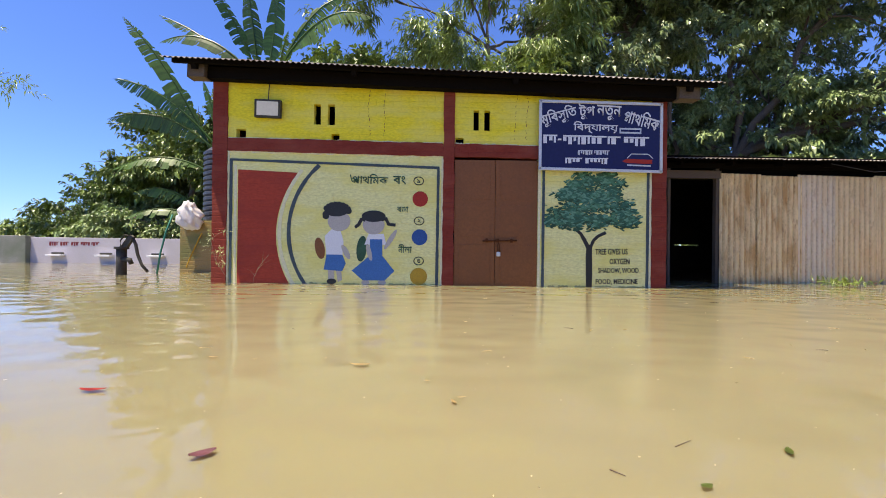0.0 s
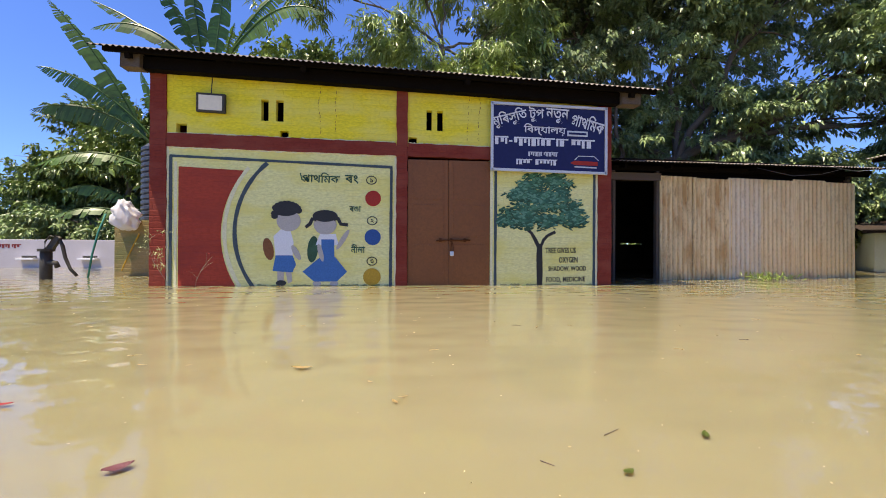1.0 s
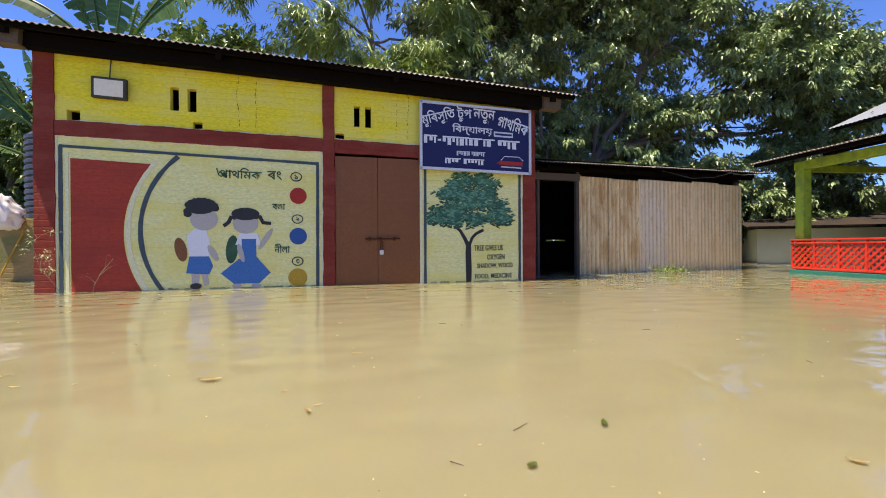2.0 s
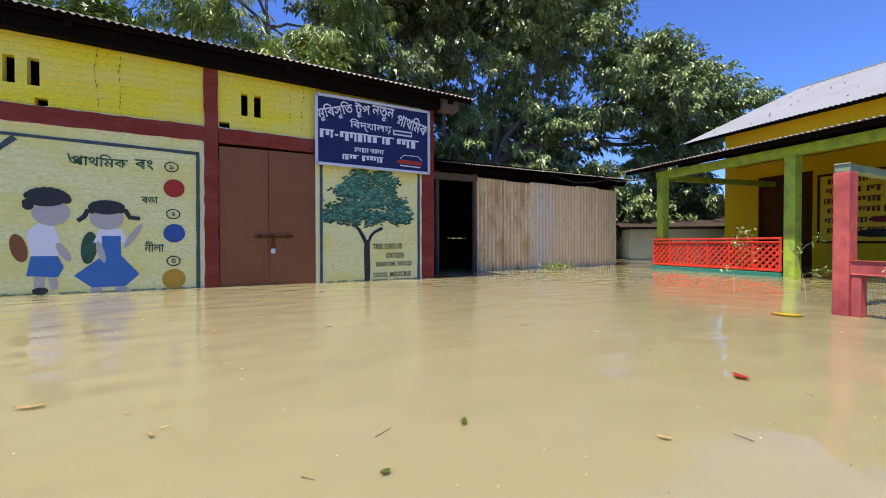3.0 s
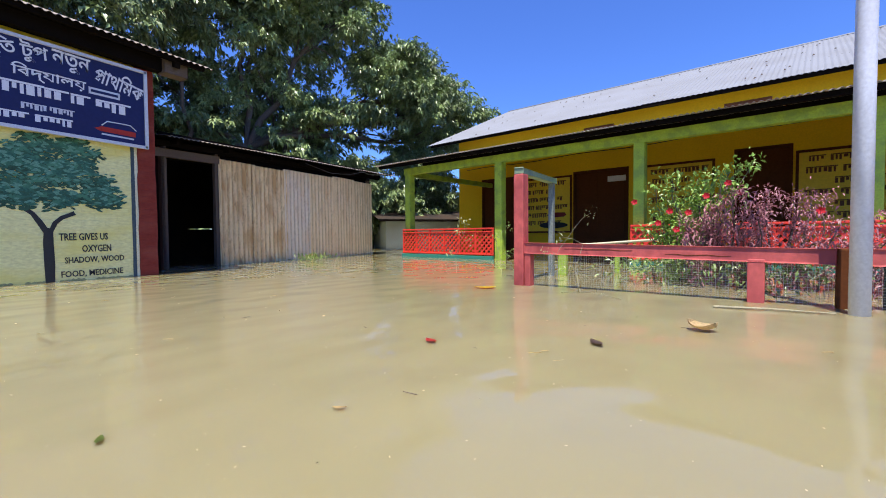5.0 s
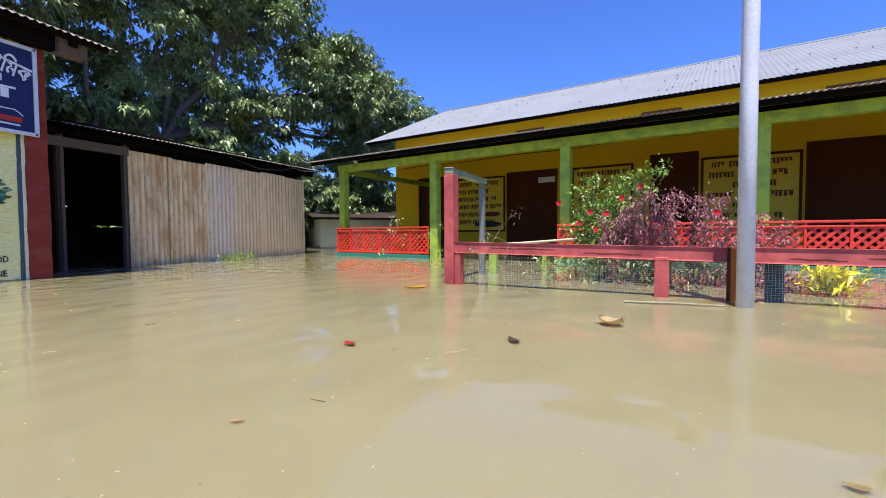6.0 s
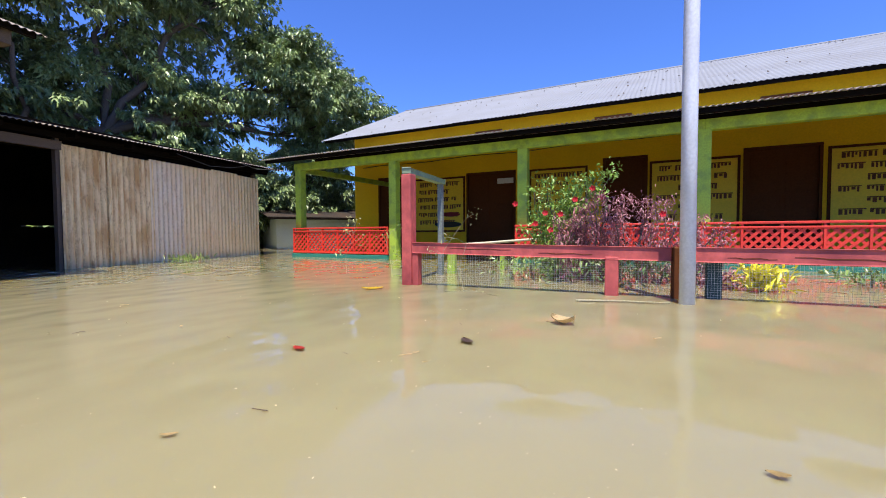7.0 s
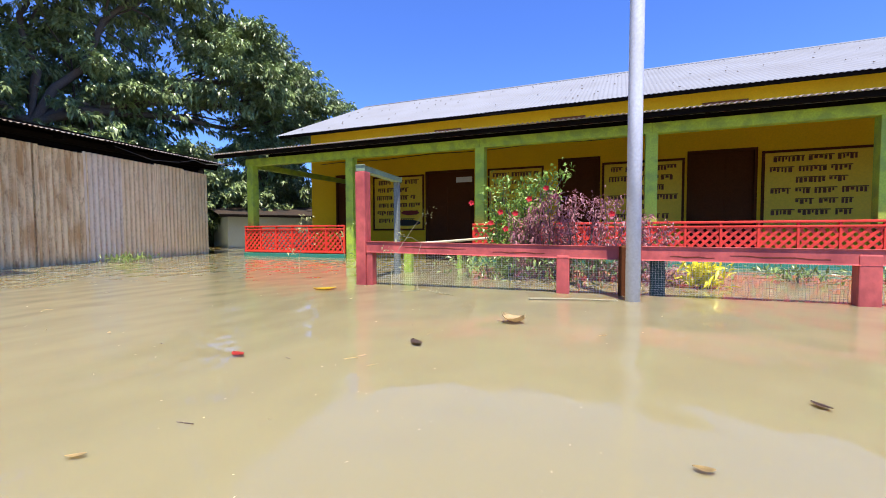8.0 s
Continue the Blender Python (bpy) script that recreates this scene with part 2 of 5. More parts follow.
# ---- mesh helpers ----
def box(bm, x0, x1, y0, y1, z0, z1, bevel=0.0):
    v = bmesh.ops.create_cube(bm, size=1)["verts"]
    for k in v:
        k.co = Vector(((x0 + x1) / 2 + k.co.x * (x1 - x0), (y0 + y1) / 2 + k.co.y * (y1 - y0), (z0 + z1) / 2 + k.co.z * (z1 - z0)))
    if bevel:
        bmesh.ops.bevel(bm, geom=list({e for k in v for e in k.link_edges}), offset=bevel, segments=2, affect="EDGES", profile=0.6)
    return bm


def bar(bm, a, b, w, h, bevel=0.0, up=(0, 0, 1)):
    """A squared timber from a to b, w wide and h high."""
    a, b = Vector(a), Vector(b)
    f = (b - a).normalized()
    s = f.cross(Vector(up)).normalized()
    u = s.cross(f)
    v = bmesh.ops.create_cube(bm, size=1)["verts"]
    mid, ln = (a + b) / 2, (b - a).length
    for k in v:
        k.co = mid + f * (k.co.x * ln) + s * (k.co.y * w) + u * (k.co.z * h)
    if bevel:
        bmesh.ops.bevel(bm, geom=list({e for k in v for e in k.link_edges}), offset=bevel, segments=2, affect="EDGES", profile=0.6)
    return bm


def tube(bm, pts, r0, r1=None, sides=10, cap=True):
    """A round bar along points, tapering from r0 to r1."""
    pts = [Vector(p) for p in pts]
    r1 = r0 if r1 is None else r1
    rings = []
    for i, p in enumerate(pts):
        f = (pts[min(i + 1, len(pts) - 1)] - pts[max(i - 1, 0)]).normalized()
        s = f.orthogonal().normalized() if abs(f.z) > 0.95 else f.cross(Vector((0, 0, 1))).normalized()
        u = f.cross(s)
        r = r0 + (r1 - r0) * i / (len(pts) - 1)
        rings.append([bm.verts.new(p + s * (r * math.cos(k * 2 * math.pi / sides)) + u * (r * math.sin(k * 2 * math.pi / sides))) for k in range(sides)])
    for a, b in zip(rings, rings[1:]):
        for k in range(sides):
            bm.faces.new((a[k], a[(k + 1) % sides], b[(k + 1) % sides], b[k]))
    if cap:
        bm.faces.new(rings[0][::-1]), bm.faces.new(rings[-1])
    return bm


def flat(bm, pts, y, thick=0.003):
    """A thin raised shape on a wall that faces -y, from its outline in (x, z)."""
    front = [bm.verts.new((x, y - thick, z)) for x, z in pts]
    back = [bm.verts.new((x, y, z)) for x, z in pts]
    bm.faces.new(front)
    for i in range(len(pts)):
        j = (i + 1) % len(pts)
        bm.faces.new((front[j], front[i], back[i], back[j]))
    return bm


def oval(cx, cz, rx, rz, n=20, lean=0.0):
    c, s = math.cos(lean), math.sin(lean)
    return [(cx + rx * math.cos(a) * c - rz * math.sin(a) * s, cz + rx * math.cos(a) * s + rz * math.sin(a) * c) for a in (2 * math.pi * k / n for k in range(n))]


def finish(bm, smooth=False):
    bmesh.ops.recalc_face_normals(bm, faces=bm.faces)
    for f in bm.faces:
        f.smooth = smooth
    return bm


def part(name, bm, material, parent=None, label="", m=None, smooth=False, under=None):
    finish(bm, smooth)
    me = bpy.data.meshes.new(name)
    bm.to_mesh(me)
    bm.free()
    me.materials.append(material)
    if under:
        me.materials.append(under)
    ob = new(name, me)
    if parent is not None:
        ob.parent = parent
    if m is not None:
        ob.matrix_basis = m
    if label:
        ob["label"] = label
    return ob


def thing(name, label, category, m=None, group="", kind=""):
    ob = new(name)
    ob.empty_display_size = 0.2
    if m is not None:
        ob.matrix_basis = m
    return tagged(ob, label, category, group, kind)


def corrugated(length, width, pitch=0.076, height=0.018, thick=0.004, wobble=0.0, seed=1, two_sided=False):
    """A corrugated sheet: waves run along x, ridges along y; real thickness."""
    bm = bmesh.new()
    steps = int(length / pitch * 6)
    rows = max(2, int(width / 0.6) + 1)
    rnd = random.Random(seed)
    off = [rnd.uniform(-wobble, wobble) for _ in range(int(length / 0.66) + 2)]
    grid = []
    for dz in (0, -thick):
        for j in range(rows + 1):
            line = []
            for i in range(steps + 1):
                x = length * i / steps
                y = width * j / rows + (off[int(x / 0.66)] if j == 0 else 0)
                line.append(bm.verts.new((x, y, dz + height * 0.5 * math.sin(2 * math.pi * x / pitch))))
            grid.append(line)
    h = rows + 1
    for k in (0, h):
        for j in range(rows):
            for i in range(steps):
                a, b = grid[k + j], grid[k + j + 1]
                bm.faces.new((a[i], a[i + 1], b[i + 1], b[i])).material_index = 1 if k and two_sided else 0
    for j in (0, rows):
        for i in range(steps):
            bm.faces.new((grid[j][i], grid[j][i + 1], grid[h + j][i + 1], grid[h + j][i]))
    return bm


def holed_wall(bm, x0, x1, z0, z1, y0, y1, holes):
    """A wall slab with openings (x0, x1, z0, z1) cut right through."""
    xs = sorted({x0, x1, *(h[0] for h in holes), *(h[1] for h in holes)})
    zs = sorted({z0, z1, *(h[2] for h in holes), *(h[3] for h in holes)})
    for xa, xb in zip(xs, xs[1:]):
        start = None
        for za, zb in [*zip(zs, zs[1:]), (z1, None)]:
            solid = zb is not None and not any(h[0] < (xa + xb) / 2 < h[1] and h[2] < (za + zb) / 2 < h[3] for h in holes)
            if solid and start is None:
                start = za
            if not solid and start is not None:
                box(bm, xa, xb, y0, y1, start, za)
                start = None
    bmesh.ops.remove_doubles(bm, verts=bm.verts, dist=1e-5)
    return bm


def slant(bm):
    """The old school room has settled: its far left stands a little higher."""
    for v in bm.verts:
        v.co.z *= 1 + 0.0074 * (3.1 - v.co.x)
    return bm


def uneven(bm, axis, amount, seed, cuts=34):
    """A hand-laid edge: the long sides of a band waver a little."""
    long = [e for e in bm.edges if e.calc_length() > 1.0]
    bmesh.ops.subdivide_edges(bm, edges=long, cuts=cuts)
    for v in bm.verts:
        p = v.co * 5.0 + Vector((seed, 0, 0))
        v.co[axis] += amount * (noise.noise(p) + 0.7 * noise.noise(p * 3.7))
    return bm


# ---- water and ground ----
bm = bmesh.new()
bmesh.ops.create_grid(bm, x_segments=8, y_segments=8, size=400)
tagged(part("water", bm, WATER), "still brown silty flood water over the school yard", "water", kind="structure")
bm = bmesh.new()
bmesh.ops.create_grid(bm, x_segments=8, y_segments=8, size=400)
tagged(part("ground", bm, MUD, m=pose(0, 0, -0.55)), "flooded muddy ground under the water", "ground", kind="structure")

# ---- old school room ----
F = 6.59
BASE = -0.55
room = thing("school_room", "old brick school room with yellow limewash and maroon columns", "building", kind="structure")
bm = bmesh.new()
holed_wall(bm, -3.3, 3.1, 2.0, 2.84, F, F + 0.11,
           [(-3.17, -3.03, 2.03, 2.15), (-2.04, -1.94, 2.24, 2.53), (-1.84, -1.735, 2.24, 2.53), (-1.78, -1.665, 2.03, 2.115),
            (0.29, 0.37, 2.22, 2.51), (0.447, 0.533, 2.22, 2.51), (0.03, 0.15, 2.02, 2.11)])
part("upper_wall", slant(bm), YELLOW, room, "bright yellow limewashed brick with vent slots")
# Added sheet, near black in place of the shade behind the vent slots.
bm = box(bmesh.new(), -3.25, 2.85, F + 0.6, F + 0.64, BASE, 2.9)
part("inner_partition", bm, SHADE_BLACK, room)
bm = bmesh.new()
box(bm, -3.3, -0.14, F, F + 0.25, BASE, 1.84)
part("mural_wall", slant(bm), PALE, room, "pale yellow painted brick")
bm = bmesh.new()
box(bm, 1.24, 2.9, F, F + 0.25, BASE, 1.84)
part("tree_wall", slant(bm), PALE, room, "pale yellow painted brick")
for x0, x1, top in ((-3.5, -3.29, 2.86), (-0.145, 0.018, 2.84), (2.9, 3.11, 2.84)):
    bm = bmesh.new()
    box(bm, x0, x1, F - 0.025, F + 0.26, BASE, top)
    part("column", slant(uneven(bm, 0, 0.012, x0)), MAROON, room)
for x0, x1 in ((-3.29, -0.146), (0.019, 2.899)):
    bm = bmesh.new()
    box(bm, x0 + 0.004, x1 - 0.004, F - 0.022, F + 0.255, 1.838, 2.02)
    part("lintel_band", slant(uneven(bm, 2, 0.012, x0)), MAROON, room)
for x0, x1, y0, y1 in ((-3.5, -3.25, F + 0.26, 11.0), (2.85, 3.1, F + 0.26, 11.0), (-3.5, 3.1, 11.0, 11.25)):
    bm = bmesh.new()
    box(bm, x0, x1, y0, y1, BASE, 2.55)
    part("side_wall", bm, MAROON, room)
for y, turn_, x in ((6.18, 0, -4.05), (11.6, 180, 3.7)):
    bm = corrugated(7.75, 2.95, 0.076, 0.02, 0.006, 0.02, 4, True)
    part("roof_sheet", bm, OLD_TIN, room, "old dark corrugated tin", under=SHADE_BLACK, m=pose(x, y, 3.115 if turn_ == 0 else 2.85, 0, 1.95 if turn_ == 0 else -1.95, turn_) @ pose(0, 0, 0, 22, 0, 0))
for x0, x1, top in ((-3.5, -3.25, 2.9), (2.85, 3.1, 2.7)):
    bm = bmesh.new()
    v = [bm.verts.new((x, y, z)) for x in (x0, x1) for y, z in ((F + 0.26, 2.5), (11.2, 2.5), (11.2, top - 0.05), (8.89, top + 0.95), (F + 0.26, top))]
    bm.faces.new(v[:5]), bm.faces.new(v[5:])
    for k in range(5):
        bm.faces.new((v[k], v[(k + 1) % 5], v[5 + (k + 1) % 5], v[5 + k]))
    part("gable", bm, MAROON, room)
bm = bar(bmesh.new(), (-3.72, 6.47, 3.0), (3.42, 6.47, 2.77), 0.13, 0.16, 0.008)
part("wall_plate", bm, EAVES, room, "squared timber under the eaves, its shade in the colour")
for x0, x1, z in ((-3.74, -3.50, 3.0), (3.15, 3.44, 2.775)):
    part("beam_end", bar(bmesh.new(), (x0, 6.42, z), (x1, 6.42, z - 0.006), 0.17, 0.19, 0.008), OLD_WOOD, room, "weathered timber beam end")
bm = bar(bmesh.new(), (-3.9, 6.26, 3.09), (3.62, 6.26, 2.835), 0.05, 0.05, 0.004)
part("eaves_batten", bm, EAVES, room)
# Added near-black bar stands for the dark gap over the wall.
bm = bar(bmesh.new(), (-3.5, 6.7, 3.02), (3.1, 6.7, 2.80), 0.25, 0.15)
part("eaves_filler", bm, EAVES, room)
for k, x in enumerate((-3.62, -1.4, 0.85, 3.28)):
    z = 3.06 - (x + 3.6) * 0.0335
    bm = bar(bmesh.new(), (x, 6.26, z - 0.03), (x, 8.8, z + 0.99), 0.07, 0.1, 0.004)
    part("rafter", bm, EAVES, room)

# double door of the school room
door = thing("door_1", "closed brown enamelled double door with a padlock", "door", kind="structure")
for x0, x1 in ((0.022, 0.617), (0.622, 1.236)):
    bm = bmesh.new()
    box(bm, x0, x1, F - 0.005, F + 0.045, BASE, 1.835, 0.004)
    leaf = part("leaf", bm, DOOR_BROWN, door)
    for z0, z1 in ((0.05, 0.60), (0.72, 1.18), (1.26, 1.78)):
        bm = bmesh.new()
        box(bm, x0 + 0.07, x1 - 0.07, F - 0.009, F - 0.004, z0, z1, 0.003)
        part("panel", bm, DOOR_BROWN, leaf)
bm = tube(bmesh.new(), [(0.44, F - 0.03, 0.655), (0.94, F - 0.03, 0.665)], 0.011)
bolt = part("bolt", bm, DARKBROWN, door, smooth=True)
for x in (0.50, 0.66, 0.86):
    bm = box(bmesh.new(), x - 0.018, x + 0.018, F - 0.035, F - 0.004, 0.635, 0.69, 0.004)
    part("bracket", bm, DARKBROWN, bolt)
bm = box(bmesh.new(), 0.64, 0.70, F - 0.055, F - 0.025, 0.43, 0.50, 0.014)
padlock = tagged(part("padlock", bm, FRAME_ALU), "small steel padlock hanging on the bolt", "padlock")
bm = tube(bmesh.new(), [(0.67 - 0.018 * math.cos(a), F - 0.04, 0.49 + 0.14 * math.sin(a)) for a in (math.pi * k / 8 for k in range(9))], 0.006, sides=6)
part("shackle", bm, DARKBROWN, padlock, smooth=True)

# ---- tin shed ----
SHED = pose(4.59, 7.65, 0, 0, 0, 6.7)
shed = thing("tin_shed", "low shed of weathered corrugated tin with a dark open doorway", "shed", SHED, kind="structure")
x = 0.0
for k, w in enumerate((0.72, 0.80, 0.75, 0.80, 0.78, 0.74)):
    h = 1.87 + 0.013 * k + (0.02, -0.01, 0.015, 0.0, 0.02, -0.02)[k] + 0.5
    bm = corrugated(w + 0.05, h, 0.105, 0.036, seed=k)
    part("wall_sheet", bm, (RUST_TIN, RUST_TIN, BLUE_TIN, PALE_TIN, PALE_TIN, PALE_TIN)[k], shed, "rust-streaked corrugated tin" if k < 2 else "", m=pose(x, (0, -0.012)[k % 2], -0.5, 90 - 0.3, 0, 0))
    x += w - 0.012
# Side and back walls near black: the dim inside is in their colour.
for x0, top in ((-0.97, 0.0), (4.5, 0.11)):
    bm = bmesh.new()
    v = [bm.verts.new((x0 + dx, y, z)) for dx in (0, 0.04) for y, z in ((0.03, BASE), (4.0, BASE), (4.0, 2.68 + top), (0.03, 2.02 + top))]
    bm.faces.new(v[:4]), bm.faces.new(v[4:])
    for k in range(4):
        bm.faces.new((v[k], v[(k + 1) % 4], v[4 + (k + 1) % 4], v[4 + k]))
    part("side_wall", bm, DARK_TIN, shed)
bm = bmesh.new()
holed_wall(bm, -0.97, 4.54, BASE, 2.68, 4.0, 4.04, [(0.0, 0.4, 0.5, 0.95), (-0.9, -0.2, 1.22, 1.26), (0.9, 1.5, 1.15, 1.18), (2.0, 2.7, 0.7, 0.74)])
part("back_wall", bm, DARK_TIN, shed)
for k in range(6):
    bm = bar(bmesh.new(), (0.02 + k * 0.07, 4.02, 0.49), (0.04 + k * 0.07, 4.02, 0.96), 0.03, 0.03)
    part("window_bar", bm, OLD_WOOD, shed)
bm = bar(bmesh.new(), (-1.3, 0.03, 1.835), (0.02, 0.03, 1.86), 0.06, 0.13, 0.006)
part("lintel", bm, OLD_WOOD, shed, "rough grey timber")
for x, w in ((-0.93, 0.09), (-0.02, 0.06), (4.47, 0.07)):
    bm = box(bmesh.new(), x - w / 2, x + w / 2, 0.03, 0.11, BASE, 2.0, 0.006)
    part("post", bm, OLD_WOOD, shed)
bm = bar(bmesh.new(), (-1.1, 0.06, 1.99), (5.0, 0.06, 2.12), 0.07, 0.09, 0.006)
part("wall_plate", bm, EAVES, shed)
# Added near-black board closes off sky that showed below the shed roof.
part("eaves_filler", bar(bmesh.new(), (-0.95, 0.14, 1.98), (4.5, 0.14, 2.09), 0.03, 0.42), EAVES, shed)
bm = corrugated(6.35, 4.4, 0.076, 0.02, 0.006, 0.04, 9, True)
part("roof_sheet", bm, OLD_TIN, shed, "old dark corrugated tin", under=SHADE_BLACK, m=pose(-1.1, -0.32, 2.045, 0, -1.35, 0) @ pose(0, 0, 0, 9, 0, 0))
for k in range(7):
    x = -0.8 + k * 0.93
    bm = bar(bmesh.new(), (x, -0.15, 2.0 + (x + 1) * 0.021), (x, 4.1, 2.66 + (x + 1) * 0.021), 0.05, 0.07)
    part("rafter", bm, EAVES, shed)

# ---- long school house with veranda ----
HOUSE = pose(8.6, 6.62, 0, 0, 0, -98)
house = thing("school_house", "long yellow school house with a lime green veranda and tin roof", "building", HOUSE, kind="structure")
LEN = 21.0
doors = [(-0.24, 0.95, 2.2), (2.72, 4.12, 2.15), (6.25, 7.21, 2.26), (8.99, 10.26, 2.235), (13.4, 14.6, 2.2)]
bm = bmesh.new()
holed_wall(bm, -1.15, LEN, BASE, 3.60, 3.57, 3.80, [(a, b, BASE, c) for a, b, c in doors])
part("front_wall", bm, HOUSE_YELLOW, house, "deep yellow painted wall")
for x0, x1, y0, y1 in ((-1.15, -0.92, 3.8, 12.0), (LEN - 0.2, LEN, 3.8, 12.0), (-1.15, LEN, 12.0, 12.2)):
    bm = box(bmesh.new(), x0, x1, y0, y1, BASE, 3.4)
    part("side_wall", bm, HOUSE_YELLOW, house)
for x in (-1.15, LEN - 0.2):
    bm = bmesh.new()
    v = [bm.verts.new((x + dx, y, z)) for dx in (0, 0.2) for y, z in ((3.6, 3.4), (12.1, 3.4), (8.0, 5.2))]
    bm.faces.new(v[:3]), bm.faces.new(v[3:])
    for i in range(3):
        j = (i + 1) % 3
        bm.faces.new((v[i], v[j], v[3 + j], v[3 + i]))
    part("gable", bm, HOUSE_YELLOW, house)
for k, (a, b, c) in enumerate(doors):
    bm = box(bmesh.new(), a + 0.05, b - 0.05, 3.62, 3.66, BASE, c - 0.05, 0.004)
    dr = part("door", bm, DARKBROWN, house, "closed dark brown timber door")
    for q in (0, 1):
        w = (b - a - 0.1) / 2
        for z0, z1 in ((0.5, 1.2), (1.3, c - 0.15)):
            bm = box(bmesh.new(), a + 0.05 + q * w + 0.08, a + 0.05 + (q + 1) * w - 0.08, 3.61, 3.625, z0, z1, 0.004)
            part("panel", bm, DARKBROWN, dr)
    bm = bmesh.new()
    box(bm, a, a + 0.05, 3.55, 3.68, BASE, c), box(bm, b - 0.05, b, 3.55, 3.68, BASE, c), box(bm, a, b, 3.549, 3.679, c - 0.05, c)
    part("door_frame", bm, DARKBROWN, house)
for a, b in ((3.0, 3.76), (6.06, 6.87), (9.25, 10.07), (12.4, 13.2)):
    bm = box(bmesh.new(), a, b, 3.54, 3.575, 2.95, 3.24, 0.004)
    vent = part("vent", bm, DOOR_BROWN, house, "brown shuttered vent")
    for k in range(5):
        bm = bar(bmesh.new(), (a + 0.03, 3.53, 3.0 + k * 0.048), (b - 0.03, 3.53, 3.0 + k * 0.048), 0.03, 0.012)
        part("slat", bm, DOOR_BROWN, vent)
bm = box(bmesh.new(), -0.6, LEN, -0.05, 3.57, BASE, -0.06)
part("veranda_floor", bm, CONCRETE, house)
# main roof: two slopes of bright tin
rise = math.degrees(math.atan2(5.58 - 3.41, 8.0 - 3.05))
run = math.hypot(5.58 - 3.41, 8.0 - 3.05)
bm = corrugated(LEN + 2.6, run + 0.03, 0.10, 0.015, 0.006, 0.03, 3, True)
part("roof_sheet", bm, ROOF_TIN, house, "bright pale corrugated tin", under=SHADE_BLACK, m=pose(-2.05, 3.05, 3.42, rise, 0, 0))
bm = corrugated(LEN + 2.6, run + 0.03, 0.15, 0.03, seed=5)
part("roof_sheet", bm, ROOF_TIN, house, m=pose(-2.05 + LEN + 2.6, 12.95, 3.42, rise, 0, 180))
bm = tube(bmesh.new(), [(-2.05, 8.0, 5.575), (9.0, 8.0, 5.58), (LEN + 0.5, 8.0, 5.575)], 0.045, 0.045, 10)
part("ridge_cap", bm, ROOF_TIN, house, smooth=True)
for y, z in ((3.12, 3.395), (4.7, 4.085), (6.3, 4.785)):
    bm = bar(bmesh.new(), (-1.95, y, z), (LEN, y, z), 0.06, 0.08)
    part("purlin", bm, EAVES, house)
# dry scraps and bolt heads scattered over the bright roof
bm = bmesh.new()
rnd = random.Random(77)
for k in range(90):
    u = rnd.uniform(0.03, 0.97)
    x, y, z = rnd.uniform(-1.8, 16), 3.05 + 4.95 * u, 3.445 + 2.17 * u
    w, h = rnd.uniform(0.012, 0.03), rnd.uniform(0.03, 0.08)
    v = [bm.verts.new((x + a, y + b * 0.9, z + b * 0.4 + c)) for a, b, c in ((-w, 0, 0), (w, 0, 0.01), (w * 0.4, h, 0.02), (-w * 0.5, h * 0.8, 0.03))]
    bm.faces.new(v)
tagged(part("roof_scraps", bm, DARK_TIN, house, "dark scraps and bolt heads on the tin"), kind="stuff")
# veranda roof
VR = math.degrees(math.atan2(2.92 - 2.21, 4.02))
bm = corrugated(LEN + 0.5, 4.08, 0.076, 0.022, 0.006, 0.03, 7, True)
# Skewed towards the wall so the sheet keeps sun off the wall's left end.
for v in bm.verts:
    v.co.x -= 0.7 * v.co.y / 4.08
part("veranda_roof_sheet", bm, OLD_TIN, house, "old dark corrugated tin", under=PALE_UNDERSIDE, m=pose(-0.55, -0.45, 2.19, VR, 0, 0))
for y in (-0.36, 1.2, 2.8):
    z = 2.135 + (y + 0.45) * 0.176
    bm = bar(bmesh.new(), (-0.5, y, z), (LEN, y, z), 0.06, 0.07)
    part("purlin", bm, EAVES, house)
POSTS = [0.10, 2.70, 5.39, 8.07, 10.75, 13.42, 16.1, 18.8]
for x in POSTS:
    bm = box(bmesh.new(), x - 0.085, x + 0.085, 0.0, 0.17, BASE, 1.975, 0.012)
    part("veranda_post", bm, LIME, house, "lime green squared post")

for a, b in zip([-0.02, *POSTS[1:-1]], [*POSTS[1:-1], LEN]):
    bm = box(bmesh.new(), a + 0.001, b - 0.001, 0.005, 0.165, 1.97, 2.125, 0.01)
    part("veranda_beam", bm, LIME, house)


part("tie_beam", bar(bmesh.new(), (0.11, 0.171, 1.99), (0.11, 3.57, 2.0), 0.09, 0.12, 0.006), LIME, house)


